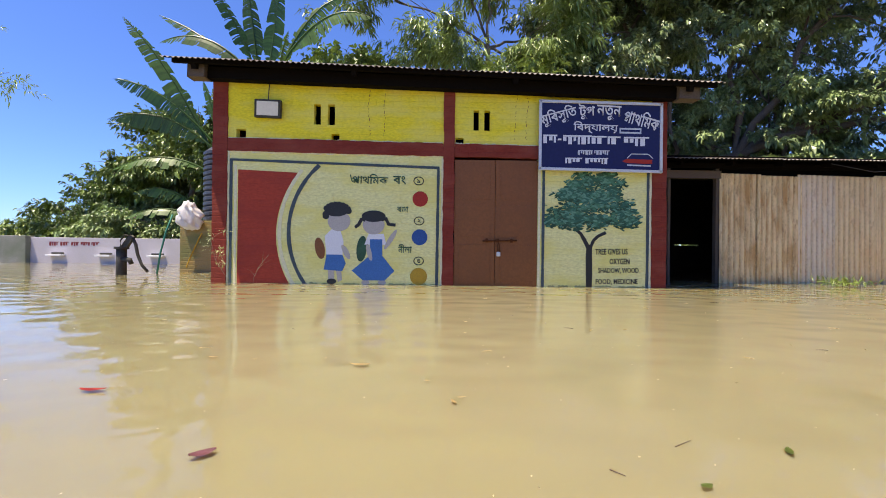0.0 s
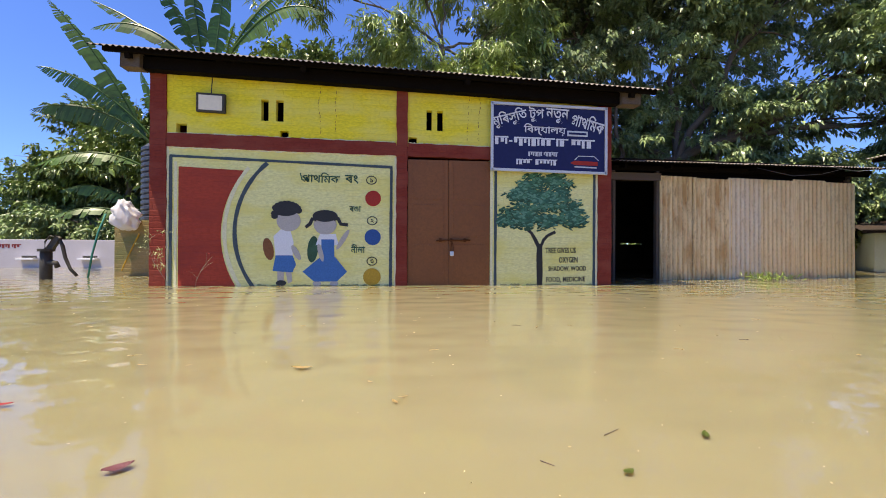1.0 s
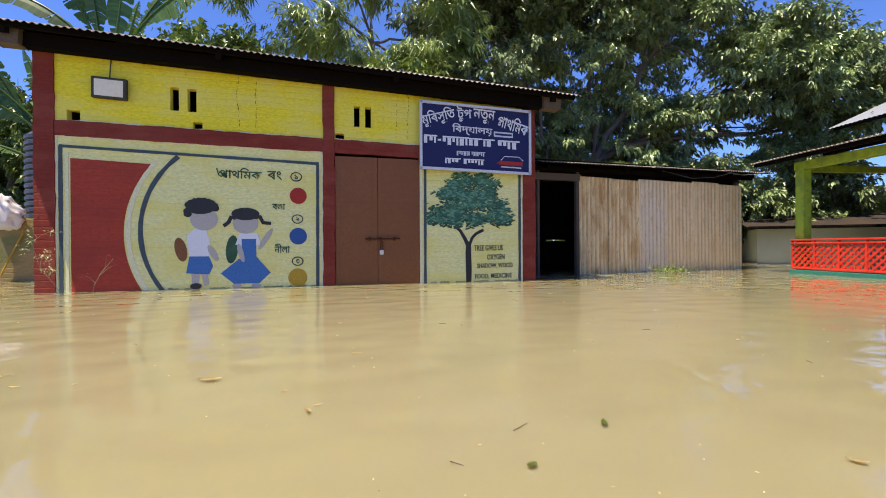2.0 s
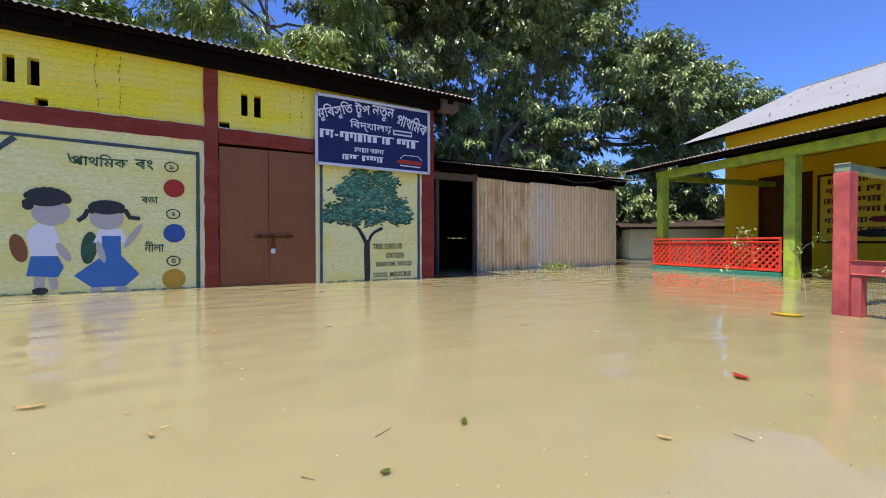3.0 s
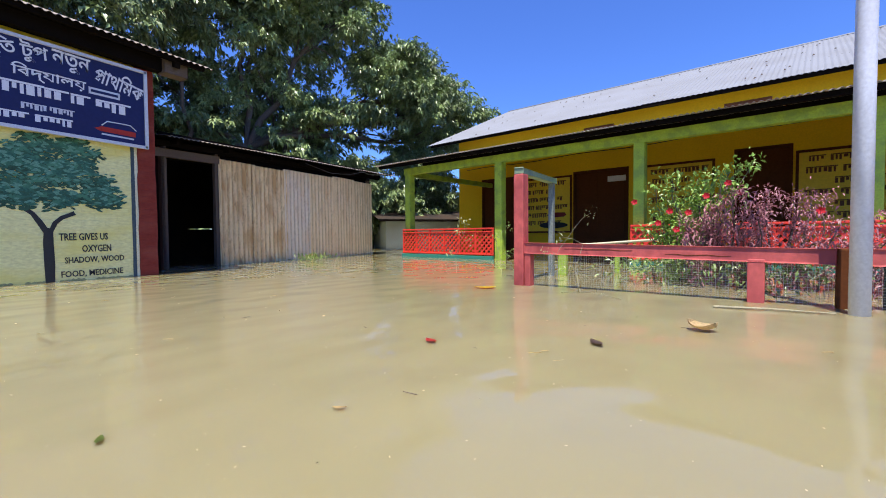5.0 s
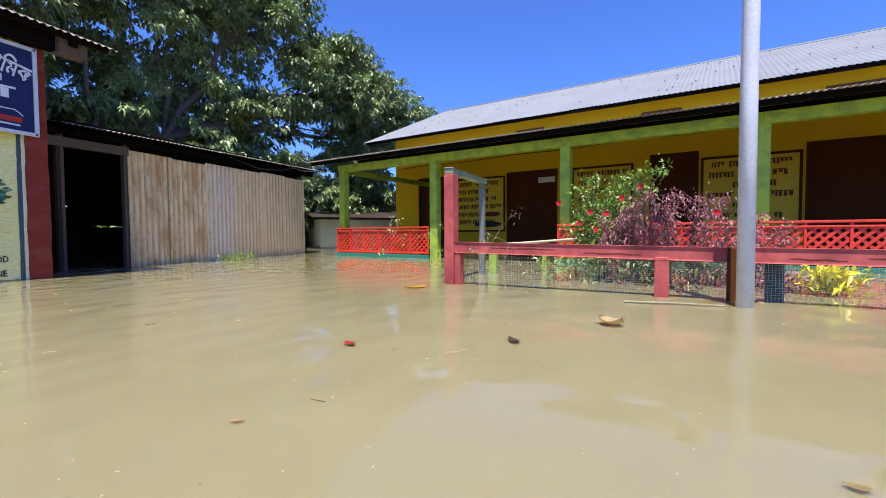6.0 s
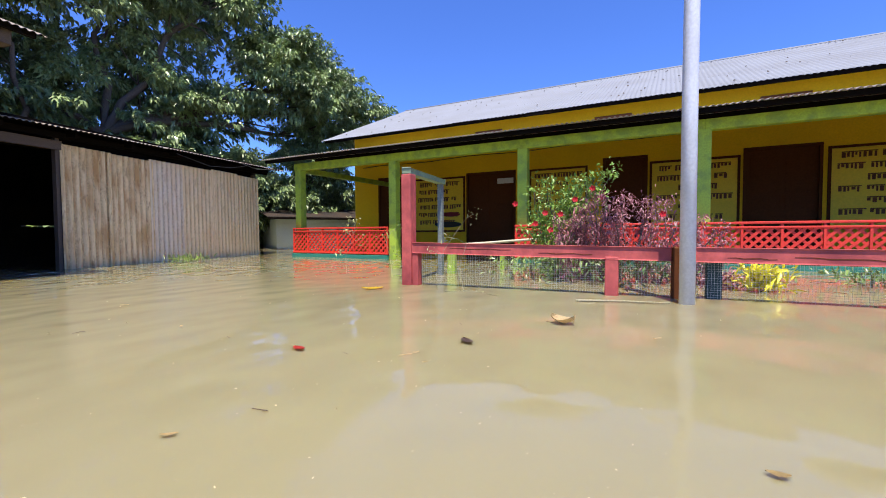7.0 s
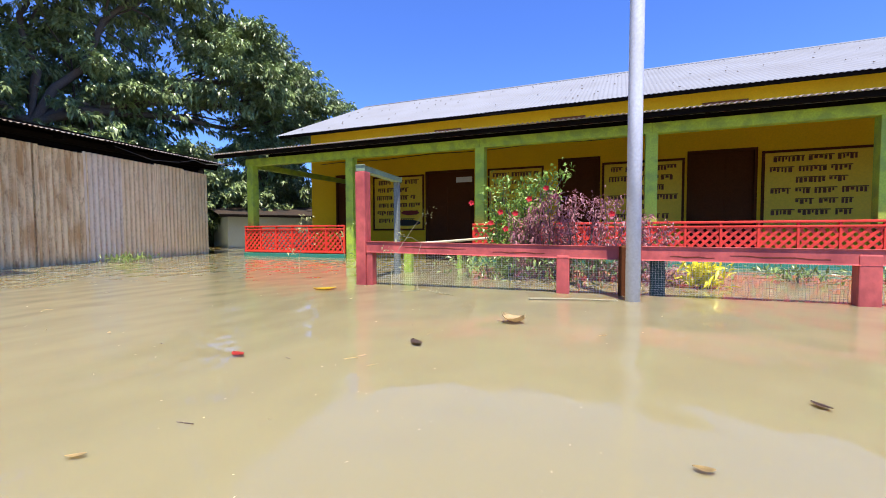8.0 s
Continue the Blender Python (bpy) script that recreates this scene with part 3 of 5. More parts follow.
def lattice_panel(x0, x1):
    """A bamboo lattice panel between two veranda posts, with rails and a teal sill."""
    pan = thing("lattice_panel", "bright red woven bamboo lattice railing on the veranda", "railing", HOUSE, "veranda railings")
    z0, z1 = 0.09, 0.62
    for za, zb, d in ((z1, z1 + 0.035, 0.0), (z1 - 0.06, z1 - 0.03, 0.004), (z0 - 0.005, z0 + 0.03, 0.0)):
        part("rail", box(bmesh.new(), x0, x1, -0.066 + d, -0.012 - d, za, zb, 0.008), LATTICE_RED, pan)
    n = max(2, round((x1 - x0) / 0.44))
    for k in range(n + 1):
        x = x0 + 0.015 + (x1 - x0 - 0.03) * k / n
        part("upright", box(bmesh.new(), x - 0.015, x + 0.015, -0.056, -0.014, z0, z1, 0.004), LATTICE_RED, pan)
    for lean, y in ((1, -0.042), (-1, -0.034)):
        h = z1 - 0.05 - z0
        k = x0 - h
        while k < x1:
            a, b = k, k + h
            za, zb = z0, z0 + h
            if a < x0:
                za, a = z0 + (x0 - a), x0
            if b > x1:
                zb, b = z0 + h - (b - x1), x1
            if b - a > 0.02:
                p, q = ((a, za), (b, zb)) if lean > 0 else ((x0 + x1 - a, za), (x0 + x1 - b, zb))
                part("slat", bar(bmesh.new(), (p[0], y, p[1]), (q[0], y, q[1]), 0.006, 0.037), LATTICE_RED, pan)
            k += 0.115
    bm = box(bmesh.new(), x0, x1, -0.09, -0.004, BASE, 0.07, 0.006)
    part("sill", bm, TEAL, pan, "teal painted sill at the water line")
    return pan


for a, b in ((-0.02, 2.61), (5.28, 8.06), (8.07, 10.74), (10.75, 13.41), (13.42, 16.0)):
    lattice_panel(a, b)
# cable along the wall
tagged(part("wall_cable", tube(bmesh.new(), [(-0.8 + 0.6 * k, 3.555, 2.55 + 0.02 * math.sin(k * 1.3) + 0.008 * k) for k in range(26)], 0.009, sides=6), BLACK, m=HOUSE),
       "thin dark electric cable along the yellow wall", "cable")


# ---- painted walls of the school room ----
def arc3(a, b, c, n=24):
    """Points on the circle through a, b, c, from a to c."""
    ax, az, bx, bz, cx, cz = *a, *b, *c
    d = 2 * (ax * (bz - cz) + bx * (cz - az) + cx * (az - bz))
    ux = ((ax * ax + az * az) * (bz - cz) + (bx * bx + bz * bz) * (cz - az) + (cx * cx + cz * cz) * (az - bz)) / d
    uz = ((ax * ax + az * az) * (cx - bx) + (bx * bx + bz * bz) * (ax - cx) + (cx * cx + cz * cz) * (bx - ax)) / d
    r = math.hypot(ax - ux, az - uz)
    t0, t1 = math.atan2(az - uz, ax - ux), math.atan2(cz - uz, cx - ux)
    t0, t1 = t0 % (2 * math.pi), t1 % (2 * math.pi)
    return [(ux + r * math.cos(t0 + (t1 - t0) * k / n), uz + r * math.sin(t0 + (t1 - t0) * k / n)) for k in range(n + 1)]


def band(line, w, seed=0):
    """The outline of a hand-painted stroke of width w along a line."""
    rnd = random.Random(seed)
    left, right = [], []
    for i, p in enumerate(line):
        q, o = line[min(i + 1, len(line) - 1)], line[max(i - 1, 0)]
        dx, dz = q[0] - o[0], q[1] - o[1]
        s = math.hypot(dx, dz)
        h = w / 2 * rnd.uniform(0.85, 1.15)
        left.append((p[0] - dz / s * h, p[1] + dx / s * h))
        right.append((p[0] + dz / s * h, p[1] - dx / s * h))
    return left + right[::-1]


def stroke(bm, line, w, y, thick, seed=0):
    out = band(line, w, seed)
    n = len(line)
    for i in range(n - 1):
        flat(bm, [out[i], out[i + 1], out[2 * n - 2 - i], out[2 * n - 1 - i]], y, thick)
    return bm


def steps(a, b, n=10):
    return [(a[0] + (b[0] - a[0]) * k / n, a[1] + (b[1] - a[1]) * k / n) for k in range(n + 1)]


def lettering(name, text, x, z, height, width, material, parent, y, lean=0.0, thick=0.002, bold=0.012):
    """Words in the built-in font, stretched to a width and height, standing on a wall that faces -y."""
    cu = bpy.data.curves.new(name, "FONT")
    cu.body, cu.extrude, cu.resolution_u, cu.offset = text, 0.02, 2, bold
    tmp = new(name, cu)
    me = bpy.data.meshes.new_from_object(tmp.evaluated_get(bpy.context.evaluated_depsgraph_get()))
    bpy.data.objects.remove(tmp)
    co = np.empty(len(me.vertices) * 3)
    me.vertices.foreach_get("co", co)
    co = co.reshape(-1, 3)
    lo, hi = co.min(0), co.max(0)
    u = (co[:, 0] - lo[0]) / (hi[0] - lo[0]) * width
    v = (co[:, 1] - lo[1]) / (hi[1] - lo[1]) * height
    d = co[:, 2] / 0.02 * thick
    c, s = math.cos(lean), math.sin(lean)
    out = np.stack([x + u * c - v * s, y - d, z + u * s + v * c], 1)
    me.vertices.foreach_set("co", out.ravel())
    me.materials.clear()
    me.materials.append(material)
    ob = new(name, me)
    ob.parent = parent
    return ob


def word_bars(parent, material, x0, x1, z, h, y, rnd, thick=0.003):
    """A line of writing that nobody can read, as plain bars: short bars that hang from a thin head line, word by word."""
    x = x0
    while x < x1 - h:
        w = min(rnd.uniform(1.6, 4.2) * h, x1 - x)
        bm = flat(bmesh.new(), [(x, z + h * 0.80), (x + w, z + h * 0.80), (x + w, z + h * 0.96), (x, z + h * 0.96)], y, thick)
        q = x
        while q < x + w - h * 0.3:
            g = rnd.uniform(0.22, 0.5) * h
            low = z + h * rnd.choice((0.0, 0.0, 0.06, 0.12, 0.34))
            flat(bm, [(q, low), (q + g, low), (q + g, z + h * 0.78), (q, z + h * 0.78)], y, thick)
            q += g + h * rnd.uniform(0.14, 0.26)
        part("writing_bar", bm, material, parent)
        x += w + h * rnd.uniform(0.35, 0.6)


mural = thing("mural", "painted colour-teaching mural with frame, arc and coloured dots", "mural", kind="structure")
W = F - 0.001
red_edge = arc3((-2.26, 1.613), (-2.568, 0.835), (-2.345, -0.05))
bm = bmesh.new()
for (xa, za), (xb, zb) in zip(red_edge, red_edge[1:]):
    flat(bm, [(-3.133, za + 0.0), (xa, za), (xb, zb), (-3.133, zb)], W, 0.004)
flat(bm, [(-3.133, 1.613), (-2.26, 1.613), (-2.26, 1.617), (-3.133, 1.655)], W, 0.004)
bmesh.ops.remove_doubles(bm, verts=bm.verts, dist=1e-5)
part("red_panel", bm, RED_MURAL, mural)
part("arc", stroke(bmesh.new(), arc3((-1.95, 1.73), (-2.385, 0.837), (-2.11, -0.05)), 0.052, W, 0.006, 2), BLUEGREY, mural)
part("border", stroke(bmesh.new(), steps((-3.235, -0.1), (-3.235, 1.80), 16), 0.04, W, 0.008, 3), BLUEGREY, mural)
part("border", stroke(bmesh.new(), steps((-3.25, 1.80), (-0.20, 1.712), 24), 0.036, W, 0.007, 4), BLUEGREY, mural)
part("border", stroke(bmesh.new(), steps((-0.222, -0.1), (-0.215, 1.72), 16), 0.04, W, 0.008, 5), BLUEGREY, mural)
part("border_edge", stroke(bmesh.new(), steps((-3.28, -0.1), (-3.275, 1.93), 30), 0.03, W, 0.005, 6), CREAM, mural)
part("border_edge", stroke(bmesh.new(), steps((-3.17, -0.1), (-3.17, 1.72), 30), 0.035, W, 0.005, 7), CREAM, mural)
part("border_edge", stroke(bmesh.new(), steps((-0.158, -0.1), (-0.155, 1.86), 30), 0.028, W, 0.005, 8), CREAM, mural)
part("border_edge", stroke(bmesh.new(), arc3((-2.2, 1.66), (-2.52, 0.835), (-2.29, -0.05)), 0.05, W, 0.005, 9), CREAM, mural)
for x, z, r, m_ in ((-0.475, 1.256, 0.112, RED_DOT), (-0.478, 0.697, 0.115, BLUE_DOT), (-0.486, 0.125, 0.125, OCHRE)):
    part("colour_dot", flat(bmesh.new(), oval(x, z, r, r, 28), W, 0.005), m_, mural)
for x, z, num in ((-0.50, 1.519, "১"), (-0.487, 0.935, "২"), (-0.488, 0.351, "৩")):
    ring = oval(x, z, 0.07, 0.058, 20)
    part("number_ring", stroke(bmesh.new(), ring + ring[:1], 0.012, W, 0.005), BLACK, mural)
    lettering("numeral", num, x - 0.022, z - 0.03, 0.06, 0.045, BLACK, mural, W, thick=0.005)
lettering("word", "পাথিমক", -1.475, 1.475, 0.145, 0.53, DARKGREEN, mural, W, -0.02, 0.005, 0.012)
part("letter_stroke", stroke(bmesh.new(), [(-1.50, 1.60), (-1.475, 1.51), (-1.44, 1.485), (-1.425, 1.51)], 0.014, W, 0.005), DARKGREEN, mural)
lettering("word", "ৰং", -0.875, 1.465, 0.12, 0.19, DARKGREEN, mural, W, 0, 0.005)
lettering("word", "ৰঙা", -0.812, 1.06, 0.085, 0.165, DARKGREEN, mural, W, 0, 0.005)
lettering("word", "নীলা", -0.787, 0.465, 0.13, 0.20, DARKGREEN, mural, W, 0, 0.005)

# two plain painted figure shapes, without features
fig = thing("painted_figure", "plain painted figure in white shirt and blue shorts", "painting", kind="structure")
part("satchel", flat(bmesh.new(), oval(-1.93, 0.52, 0.07, 0.16, 16, 0.2), W, 0.004), DOOR_BROWN, fig)
part("legs", flat(flat(bmesh.new(), [(-1.80, 0.02), (-1.72, 0.02), (-1.71, 0.25), (-1.81, 0.25)], W, 0.004), [(-1.66, 0.03), (-1.60, 0.06), (-1.62, 0.25), (-1.70, 0.25)], W, 0.004), GREYISH, fig)
part("shirt", flat(bmesh.new(), [(-1.83, 0.40), (-1.60, 0.40), (-1.585, 0.62), (-1.63, 0.78), (-1.76, 0.80), (-1.86, 0.70)], W, 0.005), WHITE, fig)
part("shorts", flat(bmesh.new(), [(-1.87, 0.21), (-1.60, 0.19), (-1.55, 0.30), (-1.60, 0.43), (-1.83, 0.43)], W, 0.006), SKYBLUE, fig)
part("arm", flat(bmesh.new(), oval(-1.55, 0.47, 0.04, 0.12, 12, 0.5), W, 0.0065), GREYISH, fig)
part("head", flat(bmesh.new(), oval(-1.655, 0.92, 0.165, 0.15, 22), W, 0.006), GREYISH, fig)
bm = flat(bmesh.new(), oval(-1.685, 1.07, 0.17, 0.085, 22, 0.05), W, 0.0072)
for k in range(11):
    a = math.pi * (0.02 + 0.105 * k)
    flat(bm, oval(-1.685 + 0.165 * math.cos(a), 1.06 + 0.10 * math.sin(a) - (0.05 if k > 8 else 0), 0.05, 0.045, 10), W, 0.0075 + 0.0002 * (k % 3))
part("hair", bm, BLACK, fig)
part("shoes", flat(bmesh.new(), oval(-1.755, 0.04, 0.07, 0.04, 14), W, 0.007), BLACK, fig)
fig = thing("painted_figure", "plain painted figure in a long blue school dress", "painting", kind="structure")
part("satchel", flat(bmesh.new(), oval(-1.32, 0.52, 0.075, 0.19, 16, -0.1), W, 0.004), DARKGREEN, fig)
part("dress", flat(bmesh.new(), [(-1.46, 0.20), (-1.30, 0.06), (-0.98, 0.06), (-0.84, 0.20), (-1.02, 0.42), (-1.02, 0.66), (-1.20, 0.66), (-1.20, 0.42)], W, 0.006), SKYBLUE, fig)
part("blouse", flat(bmesh.new(), [(-1.28, 0.58), (-0.96, 0.58), (-1.00, 0.74), (-1.22, 0.74)], W, 0.005), WHITE, fig)
part("arm", flat(bmesh.new(), oval(-0.90, 0.66, 0.035, 0.17, 12, -0.55), W, 0.0052), GREYISH, fig)
part("arm", flat(bmesh.new(), oval(-1.21, 0.47, 0.035, 0.13, 12, 0.25), W, 0.0075), GREYISH, fig)
part("head", flat(bmesh.new(), oval(-1.15, 0.87, 0.16, 0.14, 22), W, 0.006), GREYISH, fig)
part("hair", flat(bmesh.new(), oval(-1.15, 0.995, 0.175, 0.085, 22), W, 0.0075), BLACK, fig)
part("braid", stroke(bmesh.new(), [(-1.27, 0.94), (-1.33, 0.95), (-1.36, 0.88), (-1.42, 0.83)], 0.05, W, 0.0072), BLACK, fig)
part("braid", stroke(bmesh.new(), [(-1.03, 0.95), (-0.97, 0.96), (-0.93, 0.88), (-0.83, 0.87)], 0.05, W, 0.0072), BLACK, fig)
part("feet", flat(flat(bmesh.new(), oval(-1.26, 0.03, 0.06, 0.035, 12), W, 0.004), oval(-1.02, 0.03, 0.06, 0.035, 12), W, 0.004), GREYISH, fig)

# painted tree with its words
tree_mural = thing("tree_mural", "painted green tree with black words on pale yellow wall", "mural", kind="structure")
bm = bmesh.new()
stroke(bm, [(2.0, -0.1), (2.0, 0.2), (1.995, 0.45), (2.0, 0.62)], 0.085, W, 0.004, 1)
stroke(bm, [(1.99, 0.56), (1.93, 0.68), (1.87, 0.78), (1.80, 0.84)], 0.05, W, 0.0044, 2)
stroke(bm, [(2.01, 0.56), (2.06, 0.68), (2.12, 0.74), (2.24, 0.80)], 0.045, W, 0.0048, 3)
part("trunk", bm, BLACK, tree_mural)
rnd = random.Random(11)
clumps = []
while len(clumps) < 62:
    v = rnd.random() ** 1.1
    half = (0.70 - 0.46 * v) * (0.75 + 0.25 * min(1, v / 0.12))
    u = rnd.uniform(-1, 1)
    clumps.append((2.02 + u * half, 0.86 + v * 0.72 + 0.05 * abs(u), rnd.uniform(0.09, 0.17)))
clumps += [(1.90, 1.62, 0.09), (2.42, 1.52, 0.10), (1.62, 1.30, 0.10), (1.42, 0.95, 0.09), (2.62, 0.97, 0.09), (2.55, 1.20, 0.09), (1.75, 1.18, 0.14), (1.95, 1.15, 0.15), (2.15, 1.17, 0.15), (2.35, 1.15, 0.14), (1.85, 1.28, 0.14), (2.2, 1.28, 0.14), (1.6, 1.08, 0.12), (2.5, 1.06, 0.12), (2.05, 1.0, 0.15)]
for m_, per, lift, sc in ((DARKGREEN, 26, 0.0055, 1.0), (LEAFGREEN, 12, 0.0075, 0.85), (PALELEAFPAINT, 3, 0.009, 0.8)):
    bm = bmesh.new()
    for cx, cz, r in clumps:
        for k in range(per):
            x, z = rnd.gauss(cx, r * 0.55), rnd.gauss(cz + (0.02 if sc < 1 else 0), r * 0.26)
            w = 0.036 * sc * rnd.uniform(0.5, 1.4)
            flat(bm, oval(min(2.80, max(1.36, x)), min(1.66, z), w, w * rnd.uniform(0.25, 0.5), 6, rnd.uniform(-0.7, 0.7)), W, lift + 0.0006 * rnd.random())
    tagged(part("painted_leaves", bm, m_, tree_mural), kind="stuff")
for text, x, z, w in (("TREE GIVES US", 2.09, 0.475, 0.47), ("OXYGEN", 2.30, 0.335, 0.29), ("SHADOW, WOOD", 2.135, 0.195, 0.59), ("FOOD, MEDICINE", 2.10, 0.033, 0.61)):
    lettering("word", text, x, z, 0.085, w, BLACK, tree_mural, W, 0.015, 0.005)
for x in (1.32, 2.845):
    part("border", stroke(bmesh.new(), steps((x, -0.1), (x + 0.004, 1.84), 16), 0.04, W, 0.006, 12), BLUEGREY, tree_mural)
for x in (1.262, 2.885):
    part("border_edge", stroke(bmesh.new(), steps((x, -0.1), (x, 1.84), 30), 0.035, W, 0.005, 13), CREAM, tree_mural)

# ragged bare edge under and over the lintel band
for x0, x1, z, w, sd in ((-3.28, -0.16, 1.832, 0.02, 31), (1.25, 2.89, 1.832, 0.016, 32), (-3.28, -0.16, 2.026, 0.014, 33), (0.03, 1.24, 2.026, 0.014, 34)):
    line = [(x0 + (x1 - x0) * k / 60, z * (1 + 0.0074 * (3.1 - x0 - (x1 - x0) * k / 60)) + random.Random(sd * 100 + k).uniform(-0.008, 0.008)) for k in range(61)]
    part("paint_edge", stroke(bmesh.new(), line, w, W, 0.0035, sd), CREAM, room)

# damp tide line just over the water
DAMP = mat("damp_green_stain", (0.34, 0.33, 0.13), 0.7, 0.3, 8, 0.2, stain=(0.45, 0.40, 0.16), stain_amount=0.7, stain_scale=6)
for x0, x1, sd in ((-2.08, -0.25, 41), (1.35, 2.82, 42)):
    for k in range(30):
        g = random.Random(sd * 50 + k)
        xa, xb = x0 + (x1 - x0) * k / 30, x0 + (x1 - x0) * (k + 1) / 30
        if g.random() < 0.75:
            part("tide_stain", flat(bmesh.new(), [(xa, -0.02), (xb, -0.02), (xb, g.uniform(0.008, 0.02)), ((xa + xb) / 2, g.uniform(0.01, 0.03)), (xa, g.uniform(0.008, 0.02))], W, 0.0025), DAMP, room)

# plaster cracks in the upper wall
for x, s in ((-1.21, 1), (-1.03, 2), (0.90, 3), (1.07, 4)):
    rnd = random.Random(s)
    bm = bmesh.new()
    z = 2.10
    while z < 2.78:
        x += rnd.uniform(-0.012, 0.012)
        h = rnd.uniform(0.01, 0.05)
        w = rnd.uniform(0.0015, 0.006)
        flat(bm, [(x - w, z), (x + w * 0.6, z + 0.003), (x + w, z + h), (x - w * 0.5, z + h * 0.9)], W, 0.003)
        z += h + rnd.uniform(0.005, 0.05)
    part("crack", slant(bm), DOOR_BROWN, room, "dark crack in the limewash")

# ---- name board ----
sign = thing("name_board", "navy blue school name board with white lettering in a pale frame", "sign")
SY = 6.50
bm = box(bmesh.new(), 1.245, 2.985, SY, SY + 0.03, 1.705, 2.675)
for v in bm.verts:
    v.co.z -= 0.016 * (v.co.x - 1.245)
plate = part("panel", bm, SIGN_BLUE, sign)
for a, b in (((1.235, 1.705), (2.995, 1.678)), ((1.235, 2.675), (2.995, 2.648)), ((1.245, 1.69), (1.245, 2.69)), ((2.985, 1.665), (2.985, 2.662))):
    part("frame", bar(bmesh.new(), (a[0], SY - 0.002, a[1]), (b[0], SY - 0.002, b[1]), 0.04, 0.032, 0.003, up=(0, 1, 0)), FRAME_ALU, sign)
for text, x, z, h, w, lean in (("মুিৰসুিত", 1.285, 2.285, 0.235, 0.53, 0.27), ("টুপ", 1.805, 2.415, 0.235, 0.23, 0.05), ("নতুন", 2.05, 2.42, 0.215, 0.35, -0.05),
                               ("পাথিমক", 2.43, 2.40, 0.225, 0.53, -0.27), ("িবদ্যালয়", 1.72, 2.225, 0.17, 0.64, -0.02)):
    lettering("word", text, x, z, h, w, WHITE, plate, SY, lean, 0.004, 0.015)
part("letter_stroke", stroke(bmesh.new(), [(2.455, 2.425), (2.485, 2.405), (2.50, 2.43)], 0.016, SY, 0.004), WHITE, plate)
rnd = random.Random(3)
part("small_plate", flat(bmesh.new(), [(2.385, 2.225), (2.70, 2.22), (2.70, 2.30), (2.385, 2.305)], SY, 0.003), FRAME_ALU, plate)
part("writing_bar", flat(bmesh.new(), [(2.405, 2.25), (2.68, 2.245), (2.68, 2.275), (2.405, 2.28)], SY, 0.005), SIGN_BLUE, plate)
for x0, x1 in ((1.29, 1.49), (1.575, 1.985), (1.985, 2.20), (2.215, 2.40), (2.45, 2.83)):
    word_bars(plate, WHITE, x0, x1, 2.065 - 0.016 * (x0 - 1.3), 0.135, SY, rnd)
part("writing_bar", flat(bmesh.new(), [(1.50, 2.115), (1.55, 2.115), (1.55, 2.14), (1.50, 2.14)], SY, 0.004), WHITE, plate)
word_bars(plate, FRAME_ALU, 1.79, 2.245, 1.91, 0.07, SY, rnd)
word_bars(plate, WHITE, 1.61, 2.345, 1.775, 0.095, SY, rnd)
part("pencil_shape", flat(flat(bmesh.new(), [(2.50, 1.80), (2.86, 1.79), (2.86, 1.85), (2.50, 1.86)], SY, 0.003), [(2.43, 1.825), (2.498, 1.80), (2.498, 1.86)], SY, 0.003), RED_DOT, plate)
part("emblem_lines", stroke(stroke(bmesh.new(), [(2.50, 1.87), (2.56, 1.93), (2.80, 1.93), (2.87, 1.87)], 0.012, SY, 0.004), [(2.50, 1.77), (2.84, 1.76)], 0.018, SY, 0.004), FRAME_ALU, plate)

# ---- flood lamp on the wall ----
lamp = thing("flood_lamp", "square flood lamp with a pale face on the yellow wall", "lamp")
LM = pose(-2.685, F - 0.06, 2.525, 4, 2, 0)
LENS = mat("frosted_lamp_face", (0.80, 0.72, 0.56), 0.3, 0.05, 3, 0.05)
part("housing", box(bmesh.new(), -0.19, 0.19, -0.03, 0.03, -0.13, 0.13, 0.012), IRON, lamp, m=LM)
part("face", box(bmesh.new(), -0.155, 0.155, -0.034, -0.028, -0.10, 0.10, 0.003), LENS, lamp, "pale frosted face", m=LM)
part("bracket", tube(bmesh.new(), [(-2.69, F + 0.0, 2.95), (-2.69, F - 0.03, 2.8), (-2.69, F - 0.05, 2.64)], 0.007, sides=6), IRON, lamp)

